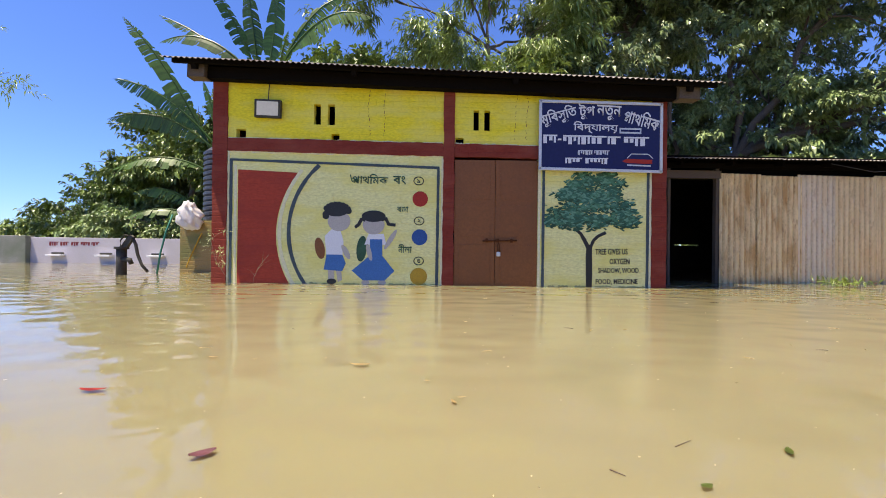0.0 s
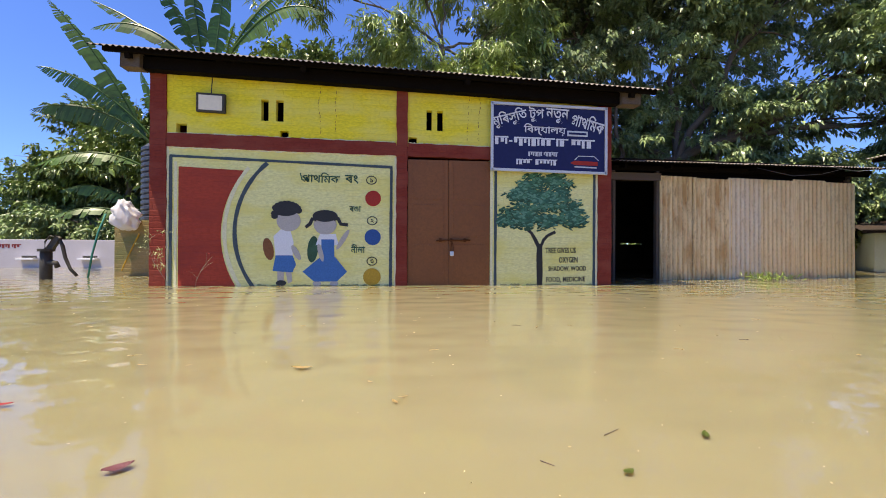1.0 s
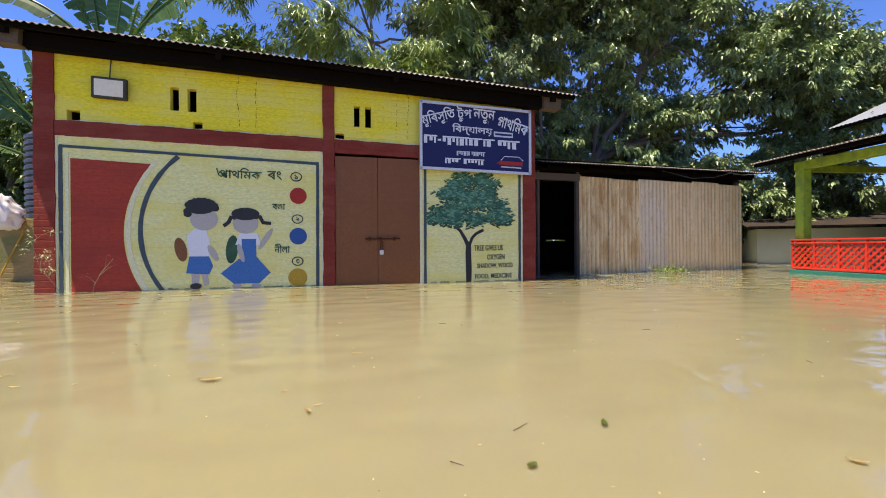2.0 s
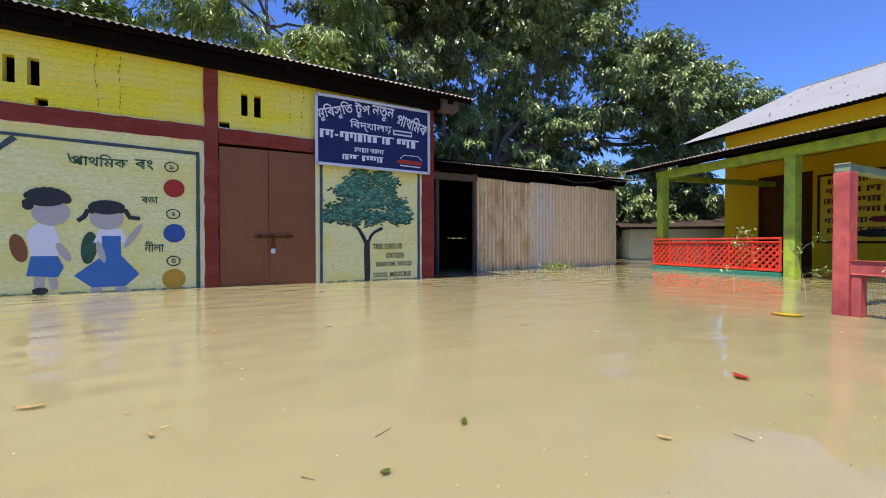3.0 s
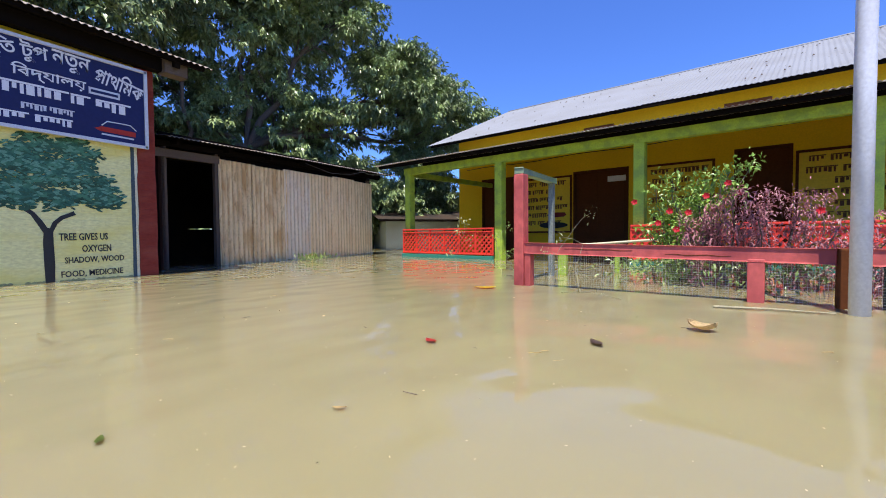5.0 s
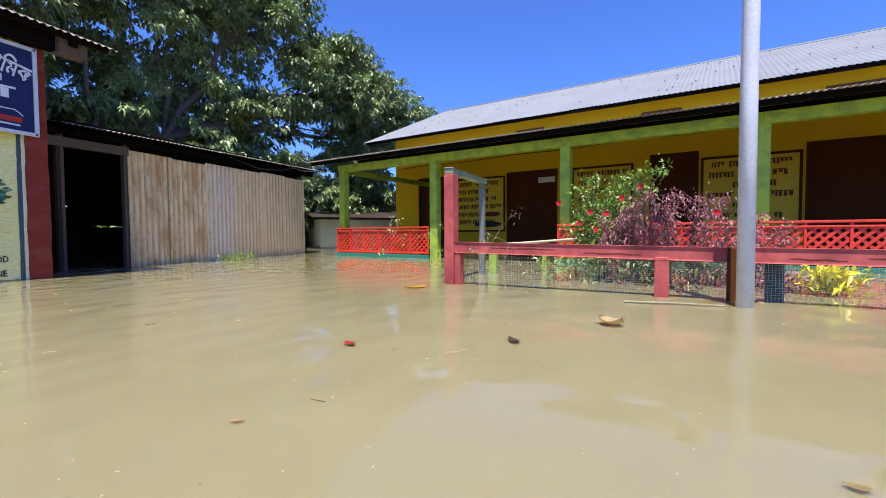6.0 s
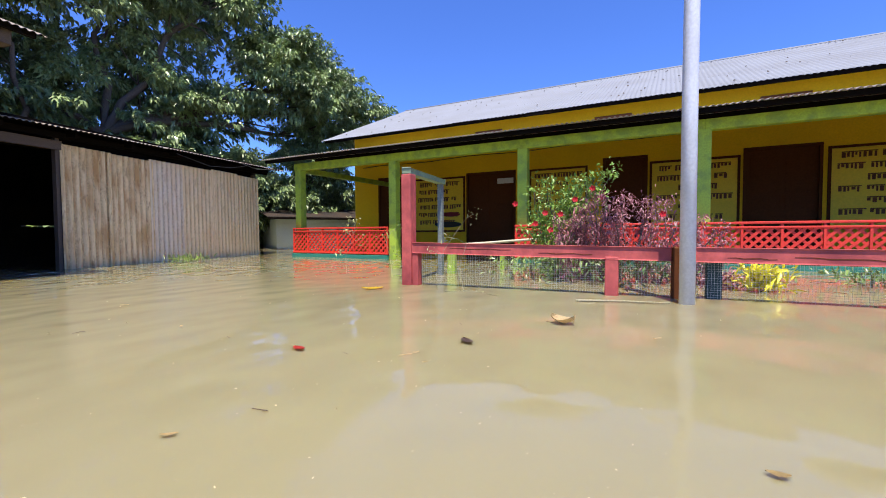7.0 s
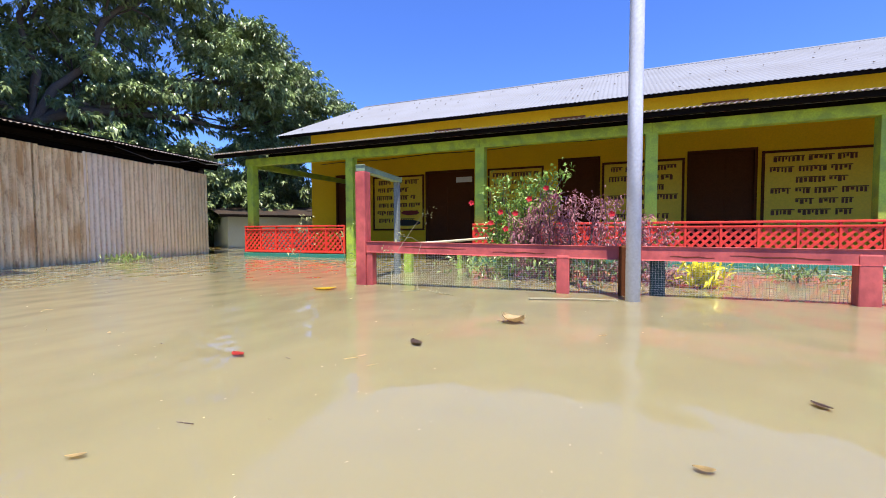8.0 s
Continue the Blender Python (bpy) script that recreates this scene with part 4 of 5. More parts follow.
# ---- boards on the veranda wall ----
INK = mat("dark_red_ink", (0.15, 0.055, 0.02), 0.8, 0.2, 8, 0.1)
RED_BADGE = mat("maroon_badge", (0.22, 0.02, 0.02), 0.7, 0.1, 8, 0.1)
for k, (x0, x1, z0, z1) in enumerate(((1.06, 2.68, 0.55, 2.08), (4.49, 5.91, 0.55, 2.12), (7.25, 8.94, 0.55, 2.10), (10.33, 12.15, 0.55, 2.14))):
    board = thing("notice_board", "yellow painted notice board with dark brown frame and dark writing", "notice board", HOUSE, "boards on the veranda wall")
    sheet = part("panel", box(bmesh.new(), x0 + 0.05, x1 - 0.05, 3.55, 3.569, z0 + 0.05, z1 - 0.05), BOARD_YELLOW, board)
    for a, b, c, d in ((x0, x1, z0, z0 + 0.05), (x0, x1, z1 - 0.05, z1), (x0, x0 + 0.05, z0 + 0.051, z1 - 0.051), (x1 - 0.05, x1, z0 + 0.051, z1 - 0.051)):
        part("frame", box(bmesh.new(), a, b, 3.535, 3.569, c, d, 0.003), DARKBROWN, board)
    rnd = random.Random(20 + k)
    z = z1 - 0.24
    row = 0
    while z > z0 + 0.12:
        a = x0 + 0.12 + (0.45 if row in (2, 4) and k != 0 else rnd.uniform(0, 0.08))
        b = x1 - 0.12 - (0 if row in (0, 3) else rnd.uniform(0.05, 0.45))
        word_bars(sheet, INK, a, b, z, 0.125, 3.551, rnd)
        z -= 0.215
        row += 1
    if k == 0:
        part("badge", flat(bmesh.new(), oval(2.25, 1.04, 0.28, 0.065, 20), 3.549, 0.006), RED_BADGE, sheet)
        part("badge", flat(bmesh.new(), oval(2.15, 0.76, 0.42, 0.085, 20), 3.549, 0.006), BLACK, sheet)
tagged(part("door_notice", box(bmesh.new(), 3.60, 4.045, 3.60, 3.612, 1.82, 1.96, 0.002), WHITE, m=HOUSE), "small white paper strip stuck on the brown door", "notice")

# ---- garden fence, gate hoop, flag pole ----
FENCE = pose(4.412, 1.9, 0, 0, 0, -95.1)
fence = thing("garden_fence", "faded red timber garden fence with wire mesh below the rail", "fence", FENCE)
part("gate_post", box(bmesh.new(), -0.022, 0.085, -0.06, 0.06, BASE, 1.115, 0.012), FENCE_RED, fence)
part("post", box(bmesh.new(), 0.087, 0.15, -0.04, 0.05, BASE, 0.32, 0.008), FENCE_RED, fence)
for x, w in ((1.95, 0.105), (3.97, 0.13), (5.95, 0.12), (7.9, 0.12)):
    part("post", box(bmesh.new(), x - w / 2, x + w / 2, -0.045, 0.05, BASE, 0.32 if x < 3 else 0.355, 0.01), FENCE_RED, fence)
part("dark_post", box(bmesh.new(), 2.385, 2.545, -0.03, 0.06, BASE, 0.40, 0.01), DARKBROWN, fence, "dark maroon post")
part("teal_post", box(bmesh.new(), 2.63, 2.735, 0.06, 0.15, BASE, 0.29, 0.01), mat("dark_teal_paint", (0.02, 0.06, 0.06), 0.7, 0.3, 6, 0.3), fence, "dark teal post")
part("rail", bar(bmesh.new(), (0.087, 0.0, 0.375), (2.383, 0.0, 0.345), 0.075, 0.105, 0.01), FENCE_RED, fence)
part("rail", bar(bmesh.new(), (2.547, 0.0, 0.345), (8.2, 0.0, 0.31), 0.075, 0.11, 0.01), FENCE_RED, fence)
for x0, x1, z0, z1 in ((2.75, 3.05, 0.325, 0.318), (3.15, 3.75, 0.335, 0.318), (0.5, 1.1, 0.372, 0.366), (1.35, 1.8, 0.34, 0.336), (4.3, 5.2, 0.32, 0.325)):
    bm = bmesh.new()
    for k in range(6):
        a, b = x0 + (x1 - x0) * k / 6, x0 + (x1 - x0) * (k + 1) / 6
        za, zb = z0 + (z1 - z0) * k / 6 + 0.004 * math.sin(k * 2.1), z0 + (z1 - z0) * (k + 1) / 6 + 0.004 * math.sin(k * 2.1 + 2.1)
        bar(bm, (a, -0.038, za), (b, -0.038, zb), 0.003, 0.003 + 0.004 * math.sin(math.pi * (k + 0.5) / 6))
    part("split", bm, DARKBROWN, fence, "dark drying split in the timber")
WIRE = mat("thin_galvanised_wire", (0.70, 0.71, 0.66), 0.5, 0.1, 6, 0, metal=0.0)
bm = bmesh.new()
rnd = random.Random(5)
x = 0.13
while x < 6.6:
    j = rnd.uniform(-0.006, 0.006)
    bar(bm, (x, 0.056, -0.05), (x + j, 0.056, 0.315), 0.0012, 0.0012, up=(0, 1, 0))
    x += 0.022
for k in range(17):
    z = 0.012 + k * 0.0185
    for q in range(6):
        bar(bm, (0.12 + q * 1.09, 0.057, z + rnd.uniform(-0.004, 0.004)), (0.12 + (q + 1) * 1.09, 0.057, z + rnd.uniform(-0.004, 0.004)), 0.0012, 0.0012)
tagged(part("wire_mesh", bm, WIRE, fence, "fine galvanised wire mesh"), kind="stuff")

gate = thing("gate_hoop", "weathered grey-green timber gate hoop beside the fence", "gate frame")
HOOP = mat("grey_green_timber", (0.24, 0.34, 0.19), 0.7, 0.2, 5, 0.4, stain=(0.13, 0.17, 0.14), stain_amount=0.7, stain_scale=5)
part("top_bar", bar(bmesh.new(), (4.36, 1.87, 1.145), (5.56, 1.925, 1.165), 0.08, 0.055, 0.008), HOOP, gate)
part("far_post", box(bmesh.new(), 5.47, 5.55, 1.895, 1.955, BASE, 1.137, 0.008), mat("dark_grey_green_timber", (0.17, 0.20, 0.18), 0.75, 0.25, 5, 0.4), gate)
for x, y, h, w in ((5.62, 1.78, 0.30, 0.10), (6.3, 1.28, 0.27, 0.06)):
    tagged(part("garden_peg", box(bmesh.new(), x, x + w, y, y + w, BASE, h, 0.008), LIME), "short lime green garden post standing in the water", "post", "garden posts")
tagged(part("bamboo_rail", tube(bmesh.new(), [(5.55, 1.90, 0.36), (6.1, 1.45, 0.385), (6.9, 0.85, 0.43), (7.8, 0.5, 0.47)], 0.016, 0.02, 8), mat("pale_bamboo", (0.50, 0.46, 0.32), 0.6, 0.15, 6, 0.2), smooth=True),
       "pale split bamboo rail beside the steps", "rail")
tagged(part("flag_pole", tube(bmesh.new(), [(3.925, -0.538, BASE), (3.925, -0.538, 1.5), (3.927, -0.545, 3.2), (3.93, -0.553, 6.5)], 0.053, 0.049, 20), GALV, smooth=True), "tall plain grey galvanised flag pole in the water", "pole")

# ---- yard wall, hand pump, water tank ----
wall = thing("yard_wall", "low lilac whitewashed yard wall with small soap ledges", "wall", kind="structure")
part("wall_panel", box(bmesh.new(), -12.1, -4.0, 12.75, 12.9, BASE, 0.74, 0.01), CONCRETE, wall)
part("old_panel", box(bmesh.new(), -30, -12.1, 12.60, 12.9, BASE, 0.78, 0.01), OLD_CONC, wall, "mossy grey old concrete")
for x in (-11.3, -9.9, -8.4, -7.15, -5.9):
    part("ledge", box(bmesh.new(), x - 0.22, x + 0.22, 12.58, 12.75, 0.20, 0.25, 0.006), WHITE, wall)
    # Dark strip in place of the shadow in the niche above the ledge.
    part("niche_shadow", box(bmesh.new(), x - 0.18, x + 0.18, 12.735, 12.752, 0.255, 0.31, 0.003), IRON, wall)
rnd = random.Random(8)
word_bars(wall, RED_BADGE, -11.55, -10.1, 0.50, 0.12, 12.749, rnd)

pump = thing("hand_pump", "old dark cast iron hand pump standing in the water", "hand pump", pose(-5.88, 8.0, 0))
barrel = part("barrel", tube(bmesh.new(), [(0, 0, BASE), (0, 0, 0.2), (0, 0, 0.50)], 0.085, 0.08, 14), IRON, pump, smooth=True)
part("collar", tube(bmesh.new(), [(0, 0, 0.46), (0, 0, 0.505)], 0.115, 0.115, 14), IRON, barrel)
part("spout", tube(bmesh.new(), [(0.05, -0.02, 0.28), (0.17, -0.03, 0.27), (0.20, -0.03, 0.20)], 0.045, 0.04, 10), IRON, barrel, smooth=True)
part("head", bar(bmesh.new(), (0.05, 0, 0.49), (0.19, 0, 0.70), 0.05, 0.09, 0.012), IRON, pump)
part("rod", tube(bmesh.new(), [(-0.02, 0, 0.5), (-0.02, 0, 0.62), (0.06, 0, 0.72), (0.18, 0, 0.68)], 0.013, sides=8), IRON, pump)
part("handle", tube(bmesh.new(), [(0.18, 0, 0.70), (0.25, 0, 0.55), (0.29, 0, 0.36), (0.37, 0, 0.17), (0.47, 0, 0.06)], 0.03, 0.024, 10), IRON, pump, smooth=True)

BRICK = brick_paint("mossy_brickwork", (0.34, 0.25, 0.11), (0.20, 0.20, 0.08), 0.7)
pillar = tagged(part("tank_pillar", box(bmesh.new(), -5.46, -4.1, 9.0, 10.2, BASE, 1.05, 0.015), BRICK), "square mossy brick pillar under the water tank", "pillar", kind="structure")
bm = bmesh.new()
prof = []
for k in range(14):
    z = 1.06 + k * 0.105
    prof += [(0.53, z), (0.56, z + 0.02), (0.56, z + 0.075), (0.53, z + 0.1)]
prof += [(0.45, 2.60), (0.2, 2.66), (0.2, 2.74), (0.02, 2.75)]
rings = [[bm.verts.new((r * math.cos(a), r * math.sin(a), z)) for a in (2 * math.pi * i / 32 for i in range(32))] for r, z in prof]
for a, b in zip(rings, rings[1:]):
    for i in range(32):
        bm.faces.new((a[i], a[(i + 1) % 32], b[(i + 1) % 32], b[i]))
bm.faces.new(rings[0][::-1]), bm.faces.new(rings[-1])
tagged(part("water_tank", bm, mat("dull_black_plastic", (0.035, 0.038, 0.05), 0.45, 0.1, 4, 0.1), m=pose(-4.70, 9.6, -0.005), smooth=False), "ribbed black plastic water tank on a brick pillar", "water tank")
# crumpled white plastic bag on the pillar's corner
bm = bmesh.new()
bmesh.ops.create_icosphere(bm, subdivisions=4, radius=1)
for v in bm.verts:
    p = v.co.copy()
    turn_ = math.atan2(p.y, p.x)
    r = 1 + 0.42 * noise.noise(p * 2.1) + 0.16 * math.sin(turn_ * 6 + 4 * p.z + 3 * noise.noise(p * 2)) + 0.16 * noise.noise(p * 5.5)
    v.co = Vector((p.x * (0.22 - 0.07 * p.z) * r - 0.06 * p.z, p.y * 0.13 * r, p.z * 0.29 + 0.05 * noise.noise(p * 3)))
tagged(part("plastic_bag", bm, mat("thin_white_plastic", (0.78, 0.77, 0.78), 0.4, 0.05, 6, 0.2, sub=0.3), m=pose(-5.20, 8.90, 1.14), smooth=True), "crumpled white plastic bag hung on the pillar", "plastic bag")
tagged(part("hose", tube(bmesh.new(), [(-5.45, 8.75, 1.15), (-5.56, 8.72, 0.8), (-5.62, 8.66, 0.4), (-5.66, 8.6, -0.1)], 0.017, sides=8), TEAL, smooth=True), "faded green plastic hose hanging into the water", "hose")
tagged(part("rope", tube(bmesh.new(), [(-5.0, 8.97, 0.8), (-5.2, 8.96, 0.35), (-5.3, 8.96, 0.1)], 0.012, sides=6), OCHRE), "thin pale yellow rope against the pillar", "rope")

# ---- small building in the gap ----
OUT = pose(12.15, 10.25, 0, 0, 0, -38)
outh = thing("outhouse", "small pale green outhouse with a low dark tin roof", "building", OUT, kind="structure")
PALEGREEN = mat("pale_green_wash", (0.52, 0.58, 0.50), 0.9, 0.08, 4, 0.2, stain=(0.40, 0.42, 0.36), stain_amount=0.6)
part("wall", box(bmesh.new(), 0, 4.5, 0, 2.5, BASE, 1.02, 0.01), PALEGREEN, outh)
part("roof", corrugated(5.2, 3.2, 0.076, 0.02, seed=6, two_sided=True), DARK_TIN, outh, under=SHADE_BLACK, m=pose(-0.3, -0.35, 1.06, 9, 0, 0))
part("fascia", bar(bmesh.new(), (-0.3, -0.33, 1.05), (4.9, -0.33, 1.05), 0.03, 0.08), EAVES, outh)


# ---- plants ----
def leaf_mat(name, color, dark, rough=0.40, sub=0.14, spec=0.5):
    m = mat(name, color, rough, 0.12, 1.5, 0, 0, dark, 0.8, 0.7, spec=spec, sub=sub, random=0.5)
    return m


MANGO = leaf_mat("mango_leaf", (0.27, 0.36, 0.10), (0.10, 0.16, 0.04), 0.33, 0.14)
BROAD = leaf_mat("broad_dark_leaf", (0.245, 0.33, 0.13), (0.032, 0.05, 0.018), 0.34, 0.03, 0.5)
LIGHT = leaf_mat("light_green_leaf", (0.27, 0.36, 0.075), (0.14, 0.22, 0.05))
BUSH = leaf_mat("bush_leaf", (0.21, 0.30, 0.07), (0.06, 0.105, 0.03), 0.36, 0.08)
BANANA = leaf_mat("banana_leaf", (0.085, 0.18, 0.028), (0.035, 0.085, 0.018), 0.36, 0.3, 0.5)
PURPLE = leaf_mat("purple_leaf", (0.38, 0.16, 0.175), (0.17, 0.06, 0.075), 0.45, 0.2)
YELLOWLEAF = leaf_mat("yellow_variegated_leaf", (0.75, 0.68, 0.04), (0.45, 0.48, 0.04), 0.45, 0.2)
PETAL = mat("scarlet_petal", (0.62, 0.02, 0.03), 0.5, 0.1, 6, 0, sub=0.2)
BARK = mat("grey_brown_bark", (0.13, 0.10, 0.075), 0.95, 0.3, 4, 0.8, bumpdist=0.02)
DRY = mat("dry_leaf", (0.42, 0.30, 0.12), 0.7, 0.2, 12, 0.3, random=0.3)
TWIG = mat("pale_dry_twig", (0.30, 0.27, 0.17), 0.8, 0.2, 10, 0.3)


def leaves(name, base, direction, length, ratio, material, parent, rng, fold=0.25, droop=0.2, stuff=True):
    """Many pointed leaves, each folded on its midrib and bent down at the tip."""
    n = len(base)
    d = direction / np.linalg.norm(direction, axis=1, keepdims=True)
    up = rng.normal(size=(n, 3)) * 0.42 + np.array([0, 0, 1.0])
    side = np.cross(d, up)
    side /= np.linalg.norm(side, axis=1, keepdims=True)
    nrm = np.cross(side, d)
    L = length[:, None]
    mid = base + d * L * 0.45
    tip = base + d * L - np.array([0, 0, 1.0]) * L * droop
    lift = nrm * L * ratio * fold
    a = mid + side * L * ratio * 0.5 + lift
    b = mid - side * L * ratio * 0.5 + lift
    v = np.stack([base, a, tip, b, mid], 1).reshape(-1, 3)
    k = np.arange(n)[:, None] * 5
    f = np.concatenate([k + np.array([[0, 1, 4]]), k + np.array([[1, 2, 4]]), k + np.array([[2, 3, 4]]), k + np.array([[3, 0, 4]])], 1).reshape(-1, 3)
    me = bpy.data.meshes.new(name)
    me.from_pydata(v.tolist(), [], f.tolist())
    me.materials.append(material)
    ob = new(name, me)
    if parent is not None:
        ob.parent = parent
    if stuff:
        ob["kind"] = "stuff"
    return ob


def shell(lobes, clusters, rng, inner=0.55):
    """Points spread through the outer and upper part of several uneven lobes, with the outward direction."""
    w = np.array([l[3] * l[4] + l[4] * l[5] + l[3] * l[5] for l in lobes])
    pick = rng.choice(len(lobes), clusters, p=w / w.sum())
    lob = np.array(lobes)[pick]
    u = rng.normal(size=(clusters, 3))
    u /= np.linalg.norm(u, axis=1, keepdims=True)
    u[:, 2] = np.where((u[:, 2] < -0.45) & (lob[:, 2] > 6), -u[:, 2], u[:, 2])
    r = inner + (1 - inner) * rng.random(clusters) ** 0.6
    bumpy = 1 + 0.16 * np.sin(u[:, 0] * 7 + pick) * np.sin(u[:, 1] * 6 + 2 * pick) + 0.12 * np.sin(u[:, 2] * 9 + pick * 3)
    return lob[:, :3] + u * lob[:, 3:6] * (r * bumpy)[:, None], u


def crown(name, lobes, clusters, per, size, ratio, material, parent, seed, spread=0.3, hang=0.35, inner=0.5, clump=0.46):
    """Boughs carry flat pads of twigs, each twig ends in a whorl of leaves; dark gaps stay between the pads."""
    rng = np.random.default_rng(seed)
    c, u = shell(lobes, max(6, clusters // 17), rng, inner)
    wide = rng.uniform(0.55, 1.35, len(c))
    pick = rng.integers(0, len(c), clusters)
    puff = rng.normal(size=(clusters, 3)) * wide[pick][:, None]
    flat_r = np.hypot(puff[:, 0], puff[:, 1])
    puff[:, 2] = puff[:, 2] * 0.26 - 0.22 * flat_r ** 1.4
    c = c[pick] + puff * clump
    axis = u[pick] * 0.45 + puff * 0.55 + np.array([0, 0, 0.25]) + rng.normal(size=c.shape) * 0.3
    axis /= np.linalg.norm(axis, axis=1, keepdims=True)
    c = np.repeat(c, per, 0)
    axis = np.repeat(axis, per, 0)
    t = rng.random((len(c), 1))
    base = c + axis * (t - 0.6) * spread + rng.normal(size=c.shape) * spread * 0.10
    ring = rng.normal(size=c.shape)
    ring -= axis * (ring * axis).sum(1, keepdims=True)
    ring /= np.linalg.norm(ring, axis=1, keepdims=True)
    d = ring * (1.0 - 0.5 * t) + axis * (0.25 + 0.6 * t) + np.array([0, 0, -hang]) + rng.normal(size=c.shape) * 0.18
    return leaves(name, base, d, size * rng.uniform(0.6, 1.25, len(c)), ratio, material, parent, rng)


def limb(bm, a, b, r0, r1, rnd, sag=0.15, n=7):
    a, b = Vector(a), Vector(b)
    ln = (b - a).length
    pts = [a + (b - a) * (k / n) + Vector((rnd.uniform(-1, 1), rnd.uniform(-1, 1), rnd.uniform(-0.3, 1))) * (ln * 0.035 if 0 < k < n else 0) + Vector((0, 0, sag * ln * math.sin(math.pi * k / n))) for k in range(n + 1)]
    tube(bm, pts, r0, r1, 8, cap=False)
    return pts


def tree(label, base, fork, lobes, clusters, per, size, ratio, material, seed, r=0.22, hang=0.35, spread=0.35, inner=0.5, stems=(), core=0.0):
    """A tree: a tapered trunk, limbs to each lobe with branches, and a leafy crown."""
    t = thing("tree", label, "tree")
    rnd = random.Random(seed)
    bm = bmesh.new()
    limb(bm, base, fork, r, r * 0.7, rnd, 0.0)
    for s, e in stems:
        limb(bm, s, e, r * 0.5, r * 0.2, rnd, 0.0)
    for l in lobes:
        pts = limb(bm, fork, l[:3], r * 0.5, r * 0.16, rnd, 0.05)
        for k in range(7):
            q = Vector(l[:3]) + Vector((rnd.uniform(-0.9, 0.9) * l[3], rnd.uniform(-0.9, 0.9) * l[4], rnd.uniform(-0.7, 0.9) * l[5]))
            limb(bm, pts[rnd.randrange(3, 8)], q, r * 0.15, r * 0.03, rnd, 0.05, 5)
    part("trunk", bm, BARK, t, smooth=True)
    crown("crown", lobes, clusters, per, size, ratio, material, t, seed, spread, hang, inner)
    if core:
        inside = [(x, y, z, a * 0.8, b * 0.8, c * 0.85) for x, y, z, a, b, c in lobes]
        crown("inner_foliage", inside, int(clusters * core), 14, size * 1.25, ratio * 1.2, material, t, seed + 500, spread * 1.3, hang, 0.0, 0.8)
    return t


tree("big dark leafy tree with pale trunks behind the tin shed", (9.2, 14.5, BASE), (9.4, 14.3, 3.6),
     [(10.0, 15.5, 8.5, 3.9, 3.0, 4.6), (15.3, 12.2, 6.3, 3.0, 2.3, 2.7), (13.0, 13.6, 9.2, 2.6, 2.4, 2.6), (11.6, 14.8, 5.0, 3.0, 2.2, 2.4),
      (17.3, 11.4, 6.7, 1.7, 1.4, 1.3), (17.0, 11.8, 4.6, 2.0, 1.5, 1.6), (18.3, 10.9, 5.9, 1.5, 1.2, 1.1), (8.0, 16.0, 4.6, 3.0, 1.6, 2.2), (13.4, 15.0, 3.0, 3.2, 1.8, 1.5)],
     4900, 46, 0.185, 0.42, BROAD, 21, 0.26, 0.5, 0.5, 0.45,
     [((10.8, 14.0, BASE), (11.0, 14.0, 5.5)), ((7.6, 14.6, BASE), (7.4, 14.6, 5.6)), ((12.2, 14.4, BASE), (12.6, 14.3, 6.0))], 0.30)
tree("tall dark leafy tree rising behind the school room", (4.8, 15.2, BASE), (4.9, 15.0, 4.2),
     [(5.6, 15.5, 8.2, 2.7, 2.6, 4.6), (7.4, 15.8, 10.5, 2.6, 2.2, 2.6), (4.4, 14.4, 5.6, 1.7, 1.4, 1.9), (6.6, 16.2, 3.9, 2.6, 1.4, 1.8)],
     2300, 46, 0.185, 0.42, BROAD, 22, 0.24, 0.5, 0.5, 0.45, (), 0.30)
tree("mango tree with long drooping light green leaves behind the roof", (1.3, 14.0, BASE), (1.25, 14.0, 7.0),
     [(-2.3, 14.0, 8.7, 1.3, 1.0, 0.75), (-0.35, 13.8, 7.2, 0.75, 1.0, 1.25), (0.9, 13.7, 6.2, 0.85, 0.9, 0.75), (3.2, 14.0, 7.2, 1.1, 1.2, 1.7), (2.3, 13.6, 6.1, 0.9, 0.9, 0.9),
      (1.3, 14.2, 9.3, 1.0, 0.8, 0.35), (0.3, 14.4, 9.4, 0.8, 0.8, 0.5)],
     640, 30, 0.31, 0.17, MANGO, 23, 0.10, 0.75, 0.5, 0.3)
tree("young mango tree with bright yellow-green shoots above the roof", (3.4, 12.8, BASE), (3.3, 12.7, 4.2),
     [(3.2, 12.6, 5.4, 1.0, 0.7, 0.5), (1.0, 12.9, 5.6, 0.9, 0.6, 0.5), (4.2, 11.9, 4.9, 0.55, 0.5, 0.4)], 150, 16, 0.30, 0.22, LIGHT, 24, 0.09, 0.6, 0.4, 0.3)
tree("small round tree with dark glossy leaves above the tin roof", (-3.4, 13.2, BASE), (-3.4, 13.2, 4.9),
     [(-3.4, 13.2, 6.0, 1.15, 0.9, 0.85), (-2.55, 13.0, 5.9, 0.6, 0.6, 0.55)], 230, 20, 0.20, 0.5, BUSH, 25, 0.1, 0.2, 0.3)
